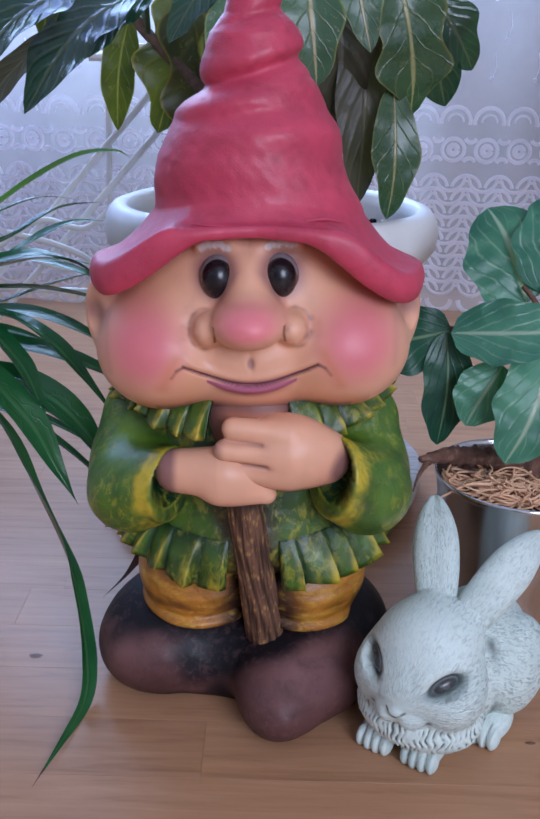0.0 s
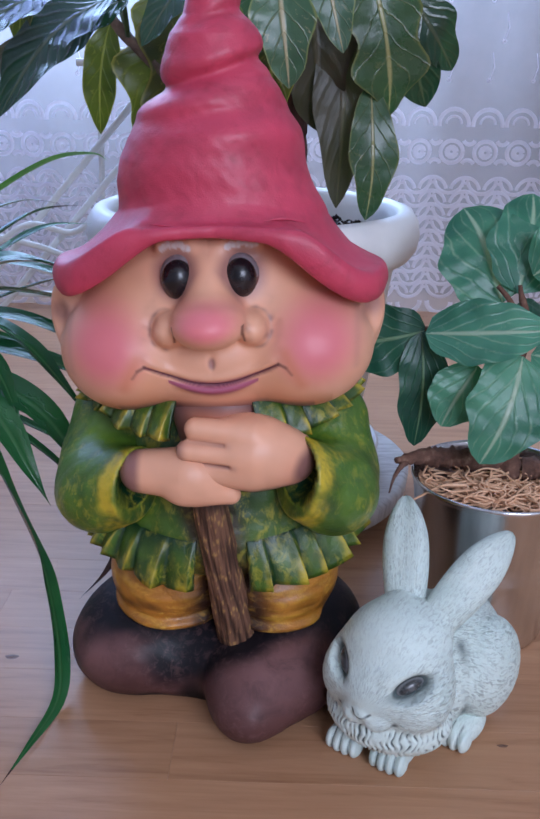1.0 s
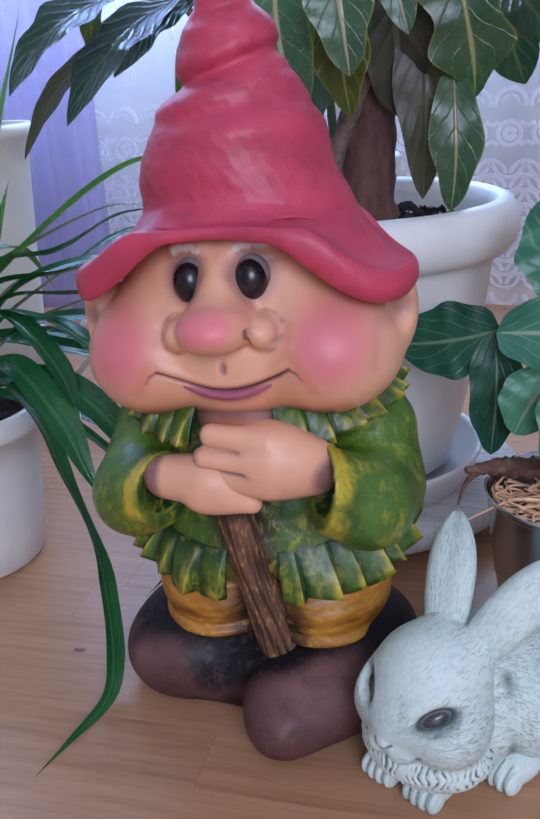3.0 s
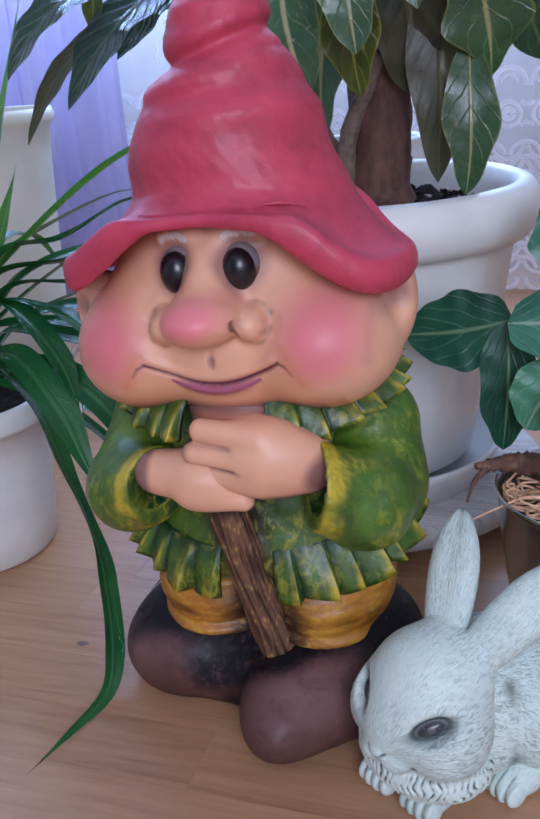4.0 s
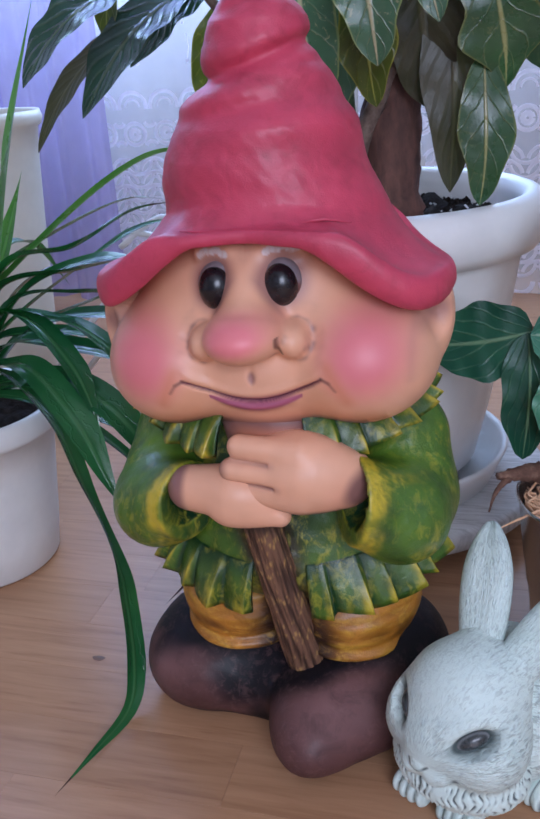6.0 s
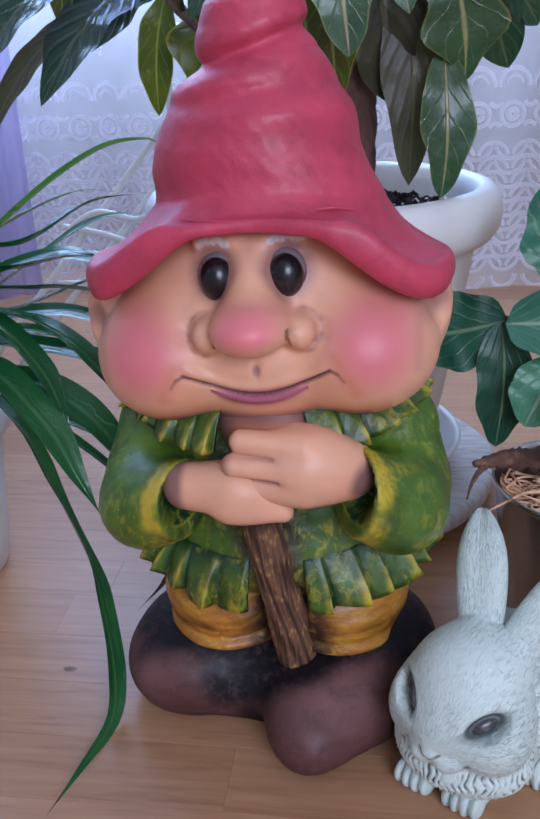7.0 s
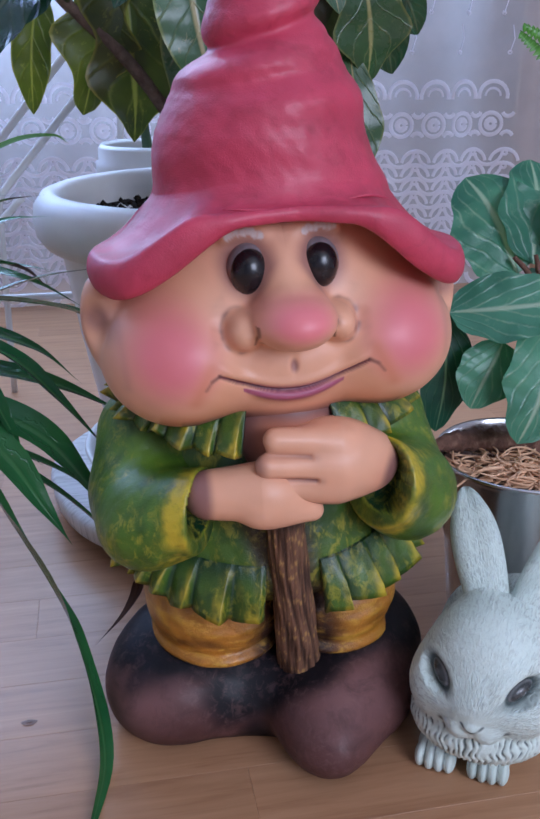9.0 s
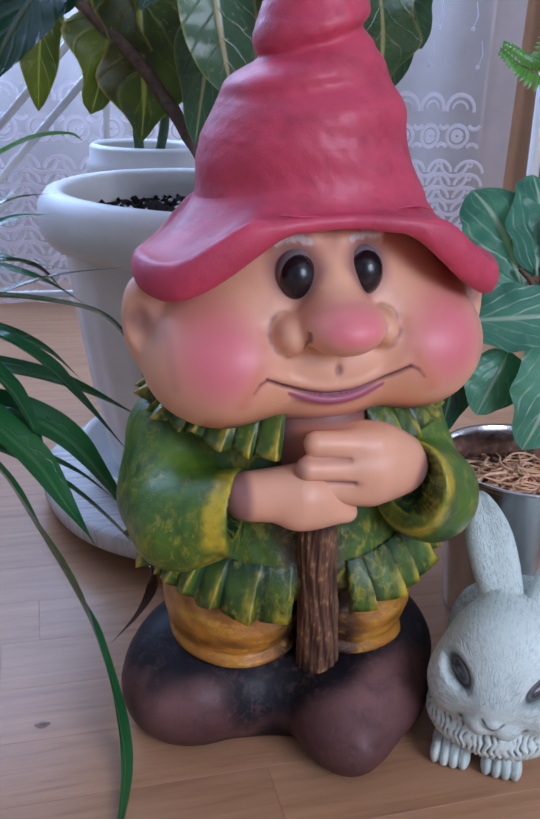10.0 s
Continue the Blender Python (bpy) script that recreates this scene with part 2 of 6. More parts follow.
M_SILK = leaf_material("silk_leaf", (0.022, 0.125, 0.080), (0.115, 0.330, 0.215), (0.38, 0.50, 0.36), 4, 0.14, 0.36, 0.42, 0.045, slope=1.4, spots=0.18)
M_SILK_DARK = leaf_material("dark_silk_leaf", (0.007, 0.050, 0.034), (0.030, 0.120, 0.074), (0.18, 0.28, 0.16), 4, 0.12, 0.36, 0.36, 0.035, slope=1.4)
M_STRAP = leaf_material("strap_leaf", (0.014, 0.085, 0.030), (0.035, 0.140, 0.045), (0.06, 0.17, 0.06), 1, 0.02, 0.21, 0.0, 0.10)
M_STRAP_LIGHT = leaf_material("fresh_strap_leaf", (0.055, 0.19, 0.022), (0.11, 0.29, 0.035), (0.16, 0.36, 0.07), 1, 0.02, 0.3, 0.0, 0.10)
M_STRAP_DRY = leaf_material("dry_strap_tip", (0.030, 0.010, 0.012), (0.055, 0.022, 0.020), (0.07, 0.03, 0.02), 1, 0.02, 0.55, 0.0, 0.1)


def rough_stuff(name, stops, scale, rough=0.85, relief=0.6, depth=0.004, stretch=(1, 1, 1), which="Object"):
    m, nt, b = material(name, rough)
    vec = coords(nt, stretch, which)
    n = noise_tex(nt, vec, scale, 6, 0.65)
    nt.links.new(ramp(nt, n, stops), b.inputs["Base Color"])
    bump(nt, b, n, relief, depth)
    return m


M_SOIL = rough_stuff("potting_soil", [(0.3, (0.006, 0.004, 0.004)), (0.6, (0.022, 0.015, 0.011)), (0.78, (0.045, 0.034, 0.026))], 90, 1.0, 0.9, 0.008)
M_SOIL.node_tree.nodes["Principled BSDF"].inputs["Specular IOR Level"].default_value = 0.1
M_BARK = rough_stuff("trunk_bark", [(0.3, (0.045, 0.019, 0.014)), (0.7, (0.165, 0.072, 0.050))], 60, 0.8, 0.7, 0.004, (1, 1, 0.3))
M_TWIG = rough_stuff("grey_twig", [(0.3, (0.10, 0.065, 0.05)), (0.7, (0.23, 0.16, 0.12))], 120, 0.8)
M_STEM = rough_stuff("green_stem", [(0.3, (0.03, 0.06, 0.02)), (0.7, (0.07, 0.12, 0.04))], 60, 0.5, 0.2)
M_FIBRE = rough_stuff("coir_fibre", [(0.3, (0.66, 0.36, 0.19)), (0.7, (0.90, 0.60, 0.38))], 70, 0.8, 0.3)
M_ROOT = rough_stuff("wood_root", [(0.25, (0.05, 0.022, 0.016)), (0.55, (0.17, 0.085, 0.055)), (0.8, (0.40, 0.26, 0.17))], 80, 0.85, 0.8, 0.004)
M_KNOT = rough_stuff("wood_knot", [(0.3, (0.13, 0.068, 0.042)), (0.7, (0.24, 0.13, 0.082))], 160, 0.45, 0.1)
M_SLAB = rough_stuff("whitewashed_wood", [(0.3, (0.36, 0.34, 0.32)), (0.5, (0.60, 0.58, 0.56)), (0.75, (0.72, 0.71, 0.70))], 22, 0.6, 0.5, 0.002, (1, 9, 1))


def bare_metal():
    m, nt, b = material("galvanised_steel", 0.24, 1.0)
    vec = coords(nt, (1, 1, 0.05))
    n = noise_tex(nt, vec, 90, 4)
    nt.links.new(ramp(nt, n, [(0.3, (0.62, 0.63, 0.65)), (0.7, (0.78, 0.79, 0.80))]), b.inputs["Base Color"])
    nt.links.new(sums(nt, "ADD", sums(nt, "MULTIPLY", n, 0.15), 0.16), b.inputs["Roughness"])
    return m


M_STEEL = bare_metal()

# ---- mesh helpers ----


def mesh_object(name, verts, faces, mats, smooth=True, colours=None, uvs=None, slots=None):
    me = bpy.data.meshes.new(name)
    me.from_pydata([tuple(map(float, v)) for v in verts], [], [tuple(map(int, f)) for f in faces])
    for m in mats if isinstance(mats, (list, tuple)) else [mats]:
        me.materials.append(m)
    me.polygons.foreach_set("use_smooth", [smooth] * len(me.polygons))
    if slots is not None:
        me.polygons.foreach_set("material_index", [int(s) for s in slots])
    if colours is not None:
        at = me.attributes.new("paint", "FLOAT_COLOR", "POINT")
        at.data.foreach_set("color", np.asarray(colours, dtype=np.float32).ravel())
    if uvs is not None:
        layer = me.uv_layers.new(name="UVMap")
        loops = np.zeros(len(me.loops), dtype=np.int32)
        me.loops.foreach_get("vertex_index", loops)
        layer.data.foreach_set("uv", np.asarray(uvs, dtype=np.float32)[loops].ravel())
    me.validate()
    return new(name, me)


def thing(name, at=(0, 0, 0), label="", category="", group="", kind=""):
    ob = new(name)
    ob.location = at
    ob.empty_display_size = 0.02
    return tagged(ob, label, category, group, kind)


def under(ob, parent, label=""):
    ob.parent = parent
    base = parent
    at = Vector((0, 0, 0))
    while base is not None:
        at += base.location
        base = base.parent
    ob.location = Vector(ob.location) - at
    return tagged(ob, label)


def grid_faces(nu, nv, wrap=False, start=0):
    """Quads of a grid with nv rows of nu points."""
    out = []
    for j in range(nv - 1):
        for i in range(nu if wrap else nu - 1):
            k = (i + 1) % nu
            out.append((start + j * nu + i, start + j * nu + k, start + (j + 1) * nu + k, start + (j + 1) * nu + i))
    return out


def lathe(profile, seg=64, centre=(0, 0), ripple=None):
    """Turns (radius, z) points round the upright axis. Ends of zero radius close it."""
    v, f = [], []
    for r, z in profile:
        for i in range(seg):
            a = 2 * math.pi * i / seg
            q = r * (1 + (ripple(a, z) if ripple else 0))
            v.append((centre[0] + q * math.cos(a), centre[1] + q * math.sin(a), z))
    return v, grid_faces(seg, len(profile), True)


def smooth_path(points, n):
    """n points on a Catmull-Rom curve through the given ones."""
    p = np.array(points, float)
    p = np.vstack([2 * p[0] - p[1], p, 2 * p[-1] - p[-2]])
    out = []
    for t in np.linspace(0, len(p) - 3 - 1e-6, n):
        i, u = int(t), t - int(t)
        a, b, c, d = p[i:i + 4]
        out.append(0.5 * (2 * b + (c - a) * u + (2 * a - 5 * b + 4 * c - d) * u * u + (3 * b - a - 3 * c + d) * u ** 3))
    return np.array(out)


def tube(points, radii, n=24, seg=10, lump=0.0, seed=0, squash=1.0):
    """A closed round bar along a smooth path."""
    path = smooth_path(points, n)
    rad = np.interp(np.linspace(0, 1, n), np.linspace(0, 1, len(radii)), radii)
    rng = np.random.RandomState(seed)
    tang = np.gradient(path, axis=0)
    tang /= np.linalg.norm(tang, axis=1)[:, None] + 1e-9
    side = np.cross(tang[0], (0.3, 0.2, 1.0))
    v = []
    wob = rng.normal(size=(n, seg)) * lump
    for i in range(n):
        side = side - tang[i] * side.dot(tang[i])
        side /= np.linalg.norm(side) + 1e-9
        up = np.cross(tang[i], side)
        for k in range(seg):
            a = 2 * math.pi * k / seg
            r = rad[i] * (1 + wob[i, k])
            v.append(path[i] + r * (math.cos(a) * side + squash * math.sin(a) * up))
    f = grid_faces(seg, n, True)
    f.append(tuple(range(seg))[::-1])
    f.append(tuple(range((n - 1) * seg, n * seg)))
    return v, f


# ---- solid forms from blended bodies ----


def ell(p, c, r, yaw=0.0, pitch=0.0):
    q = p - np.array(c)
    if yaw:
        s, k = math.sin(radians(yaw)), math.cos(radians(yaw))
        q = np.stack([q[:, 0] * k + q[:, 1] * s, -q[:, 0] * s + q[:, 1] * k, q[:, 2]], 1)
    if pitch:
        s, k = math.sin(radians(pitch)), math.cos(radians(pitch))
        q = np.stack([q[:, 0], q[:, 1] * k + q[:, 2] * s, -q[:, 1] * s + q[:, 2] * k], 1)
    r = np.array(r, float)
    k0 = np.linalg.norm(q / r, axis=1)
    k1 = np.linalg.norm(q / (r * r), axis=1) + 1e-9
    return k0 * (k0 - 1) / k1


def cap(p, a, b, ra, rb):
    a, b = np.array(a, float), np.array(b, float)
    d = b - a
    t = np.clip((p - a) @ d / (d @ d), 0, 1)
    return np.linalg.norm(p - a - t[:, None] * d, axis=1) - (ra + (rb - ra) * t)


def join(a, b, k):
    h = np.clip(0.5 + 0.5 * (b - a) / k, 0, 1)
    return b + (a - b) * h - k * h * (1 - h)


def cut(a, b, k):
    """a without b, with a soft edge."""
    return -join(-a, b, k)


def star(solid, centre, nu=160, nv=110, reach=0.3, flat_floor=False, probes=59, around=0.0, level=0.0):
    """The skin of a solid as seen from a point inside it; around and level crowd the mesh towards its front and its middle height."""
    s = np.linspace(0, 1, nu, endpoint=False)
    u = 2 * math.pi * s - around * np.sin(2 * math.pi * s) - math.pi / 2
    s = np.linspace(0, 1, nv)
    w = math.pi * s + level / 2 * np.sin(2 * math.pi * s)
    ww, uu = np.meshgrid(w, u, indexing="ij")
    d = np.stack([np.sin(ww) * np.cos(uu), np.sin(ww) * np.sin(uu), np.cos(ww)], -1).reshape(-1, 3)
    c = np.array(centre, float)
    best = np.zeros(len(d))
    for r in np.linspace(0.0, reach, probes + 1)[1:]:
        inside = solid(c + d * r) < 0
        best = np.where(inside, r, best)
    lo, hi = best, best + reach / probes
    for _ in range(10):
        mid = (lo + hi) / 2
        inside = solid(c + d * mid[:, None]) < 0
        lo, hi = np.where(inside, mid, lo), np.where(inside, hi, mid)
    v = c + d * ((lo + hi) / 2)[:, None]
    if flat_floor:
        v[:, 2] = np.maximum(v[:, 2], 0.0)
    return v, grid_faces(nu, nv, True)


def blend(a, b, t):
    t = np.clip(t, 0, 1)
    t = t * t * (3 - 2 * t)
    return a * (1 - t[:, None]) + np.array(b, float) * t[:, None]


def near(v, c, r0, r1, scale=(1, 1, 1)):
    """1 within r0 of c, falling to 0 at r1."""
    d = np.linalg.norm((v - np.array(c)) / np.array(scale), axis=1)
    return np.clip((r1 - d) / (r1 - r0), 0, 1)


def near_line(v, a, b, r0, r1):
    return np.clip((r1 - cap(v, a, b, 0, 0)) / (r1 - r0), 0, 1)


def wobble(v, scale, seed=0):
    """Cheap smooth noise in -1..1 at many points."""
    rng = np.random.RandomState(seed)
    out = np.zeros(len(v))
    for k in range(7):
        w = rng.normal(size=3) * scale * (1 + 0.35 * k)
        out += np.sin(v @ w + rng.uniform(0, 6.28)) / (1 + 0.3 * k)
    return out / 3.0


class Cast:
    """Gathers painted pieces into one mesh."""

    def __init__(self):
        self.v, self.f, self.c, self.s, self.uv, self.mats = [], [], [], [], [], []
        self.n = 0

    def add(self, v, f, colours, mat, uvs=None):
        v = np.asarray(v, float)
        colours = np.asarray(colours, float)
        if colours.shape[-1] == 3:
            colours = np.concatenate([np.broadcast_to(colours, (len(v), 3)), np.ones((len(v), 1))], 1)
        self.uv.append(np.zeros((len(v), 2)) if uvs is None else uvs)
        if mat not in self.mats:
            self.mats.append(mat)
        self.v.append(v)
        self.c.append(colours)
        self.f += [tuple(i + self.n for i in q) for q in f]
        self.s += [self.mats.index(mat)] * len(f)
        self.n += len(v)

    def build(self, name, origin):
        v = np.concatenate(self.v) - np.array(origin)
        ob = mesh_object(name, v, self.f, self.mats, True, np.concatenate(self.c), np.concatenate(self.uv), self.s)
        ob.location = origin
        return ob

# ---- the room ----
X0, X1, Y0, Y1, TOP = -2.0, 2.0, -2.2, 2.45, 2.5


def box(lo, hi):
    x0, y0, z0 = lo
    x1, y1, z1 = hi
    v = [(x, y, z) for z in (z0, z1) for x, y in ((x0, y0), (x1, y0), (x1, y1), (x0, y1))]
    return v, [(3, 2, 1, 0), (4, 5, 6, 7), (0, 1, 5, 4), (1, 2, 6, 5), (2, 3, 7, 6), (3, 0, 4, 7)]


def boxes(name, spans, mat, label, category):
    v, f = [], []
    for lo, hi in spans:
        a, b = box(lo, hi)
        f += [tuple(i + len(v) for i in q) for q in b]
        v += a
    return tagged(mesh_object(name, v, f, mat, False), label, category, kind="structure")


def wall_with_window(name, along, at, thick, lo, hi, w0, w1, z0, z1):
    """A wall along x or y with one window opening."""
    def span(a0, a1, b0, b1):
        return ((a0, at, b0), (a1, at + thick, b1)) if along == "x" else ((at, a0, b0), (at + thick, a1, b1))
    spans = [span(lo, w0, 0, TOP), span(w1, hi, 0, TOP), span(w0, w1, 0, z0), span(w0, w1, z1, TOP)]
    return boxes(name, spans, M_WALL, "pale painted plaster wall with a window opening", "wall")


wall_with_window("wall_north", "x", Y1, 0.2, X0, X1, -1.90, 0.50, 0.80, 2.20)
wall_with_window("wall_south", "x", Y0 - 0.2, 0.2, X0, X1, 0.40, 1.95, 0.90, 2.25)
boxes("wall_west", [((X0 - 0.2, Y0 - 0.2, 0), (X0, Y1 + 0.2, TOP))], M_WALL, "pale painted plaster wall", "wall")
boxes("wall_east", [((X1, Y0 - 0.2, 0), (X1 + 0.2, Y1 + 0.2, TOP))], M_WALL, "pale painted plaster wall", "wall")
boxes("ceiling", [((X0 - 0.2, Y0 - 0.2, TOP), (X1 + 0.2, Y1 + 0.2, TOP + 0.15))], M_CEILING, "flat white painted ceiling", "ceiling")
floor = boxes("floor", [((X0 - 0.2, Y0 - 0.2, -0.15), (X1 + 0.2, Y1 + 0.2, -0.004))], M_FLOOR, "warm oak-coloured laminate floor with a satin sheen", "floor")


def curtain_sheet(x0, x1, y, z0, z1, folds, depth, nx=120, nz=24, seed=0, fan=0.0):
    rng = np.random.RandomState(seed)
    ph = rng.uniform(0, 6.28, 3)
    v, f = [], []
    for j in range(nz):
        for i in range(nx):
            s = i / (nx - 1)
            z = z0 + (z1 - z0) * j / (nz - 1)
            a = 2 * math.pi * folds * s
            d = math.sin(a + ph[0]) + 0.5 * math.sin(1.7 * a + ph[1]) + 0.3 * math.sin(2.9 * a + ph[2] + 0.4 * z)
            v.append((x0 + (x1 - x0) * s + fan * (s - 0.5) * (1 - j / nz), y + depth * d, z))
    return v, grid_faces(nx, nz)


CURTAIN_Y = 2.20


def wave(x):
    return CURTAIN_Y + 0.010 * math.sin(x * 17) + 0.007 * math.sin(x * 31 + 1.3)


lace_curtain = thing("lace_curtain", (0, CURTAIN_Y, 0), "sheer white net curtain with a scalloped lace border", "curtain")
cv = [(x, wave(x), z) for z in np.linspace(0.0, 2.38, 30) for x in np.linspace(-1.95, 0.985, 170)]
under(mesh_object("sheer", cv, grid_faces(170, 30), M_SHEER), lace_curtain)


def lace_border():
    """Rings, scallops and crossing arcs of thread on the lower border."""
    v, f = [], []

    def ribbon(pts, w):
        a = len(v)
        p = np.array(pts)
        t = np.gradient(p, axis=0)
        t /= np.linalg.norm(t, axis=1)[:, None] + 1e-9
        n = np.stack([-t[:, 1], t[:, 0]], 1) * w / 2
        for (x, z), (dx, dz) in zip(p, n):
            for s, out in ((-1, 0.003), (0, 0.0055), (1, 0.003)):
                v.append((x + s * dx, wave(x) - out, z + s * dz))
        f.extend(grid_faces(3, len(p), False, a))

    def arc(x, z, r, a0, a1, w, n=13):
        ribbon([(x + r * math.cos(radians(a)), z + r * math.sin(radians(a))) for a in np.linspace(a0, a1, n)], w)

    pitch = 0.078
    n = int(2.55 / pitch)
    for i in range(n):
        x = -1.57 + pitch * i
        arc(x, 0.462, 0.034, -10, 190, 0.010)
        arc(x, 0.462, 0.018, 0, 180, 0.006, 9)
        arc(x, 0.398, 0.026, 0, 360, 0.010, 19)
        arc(x, 0.398, 0.010, 0, 360, 0.014, 11)
        for z in (0.335, 0.3025, 0.27, 0.2375, 0.205, 0.1725, 0.14, 0.1075, 0.075):
            arc(x, z, 0.034, 190, 350, 0.009)
            arc(x + pitch / 2, z - 0.03, 0.034, 10, 170, 0.009)
            arc(x + pitch / 2, z - 0.004, 0.006, 0, 360, 0.008, 7)
        arc(x + pitch / 2, 0.43, 0.014, 200, 340, 0.010, 7)
        arc(x + pitch / 2, 0.366, 0.014, 20, 160, 0.010, 7)
        arc(x, 0.03, 0.03, 180, 360, 0.012)
    for k, x in enumerate(np.arange(-1.55, 0.95, 0.11)):
        for z in np.arange(0.56, 2.2, 0.085):
            q = x + 0.02 * math.sin(z * 40 + k)
            ribbon([(q, z), (q + 0.008, z + 0.03), (q + 0.002, z + 0.06)], 0.003)
            arc(q, z, 0.004, 0, 360, 0.004, 7)
    return v, f


lv, lf = lace_border()
under(mesh_object("lace_border", lv, lf, M_LACE), lace_curtain, "white lace border of rings and arches")

v, f = curtain_sheet(-1.35, -0.72, 2.06, 0.02, 2.36, 5, 0.022, seed=3)
violet = thing("violet_curtain", (-1.0, 2.06, 0), "pale violet voile drape hanging in soft folds", "curtain")
under(mesh_object("drape", v, f, M_VIOLET), violet)
v, f = curtain_sheet(0.93, 1.45, 2.27, 0.02, 2.36, 3.5, 0.03, seed=8)
tan = thing("tan_curtain", (1.2, 2.26, 0), "heavy tan brown curtain hanging in folds", "curtain")
under(mesh_object("drape", v, f, M_BROWN_CLOTH), tan)


def window(name, m, w, h):
    """A window frame with two panes' worth of bars in its opening."""
    ob = thing(name, m, "white painted window frame in the wall", "window", kind="structure")
    for lo, hi in (((-w / 2, 0, 0), (-w / 2 + 0.06, 0.05, h)), ((w / 2 - 0.06, 0, 0), (w / 2, 0.05, h)), ((-0.04, 0, 0), (0.04, 0.05, h)),
                   ((-w / 2 + 0.06, 0.002, 0), (w / 2 - 0.06, 0.048, 0.06)), ((-w / 2 + 0.06, 0.002, h - 0.06), (w / 2 - 0.06, 0.048, h))):
        bv, bf = box(lo, hi)
        o = mesh_object("window_frame", bv, bf, M_WIRE, False)
        o.parent = ob
    return ob


window("window_1", (-0.7, Y1 + 0.1, 0.80), 2.40, 1.40)
window("window_2", (1.175, Y0 - 0.12, 0.90), 1.55, 1.35)

# ---- the gnome ----
GX, GY = 0.015, 0.76
RED, RED_DARK = np.array((0.52, 0.050, 0.102)), np.array((0.25, 0.016, 0.034))
SKIN, BLUSH, WASH_SHADE = np.array((0.80, 0.43, 0.265)), np.array((0.70, 0.195, 0.212)), np.array((0.20, 0.095, 0.085))
GREEN, GREEN_DARK, YELLOW = np.array((0.066, 0.140, 0.012)), np.array((0.006, 0.038, 0.013)), np.array((0.60, 0.47, 0.022))


def face_frame(v):
    """Face coordinates: x from the nose line, the head leaning three degrees."""
    s, k = math.sin(radians(3.0)), math.cos(radians(3.0))
    dx, dz = v[:, 0] - GX, v[:, 2] - 0.385
    return np.stack([dx * k + dz * s, v[:, 1], dz * k - dx * s + 0.385], 1)


def face_point(x, y, z):
    s, k = math.sin(radians(3.0)), math.cos(radians(3.0))
    return (GX + x * k - (z - 0.385) * s, y, 0.385 + x * s + (z - 0.385) * k)


def smile(x):
    """Height of the mouth line at a distance from the middle."""
    return 0.3385 + 6.6 * x * x


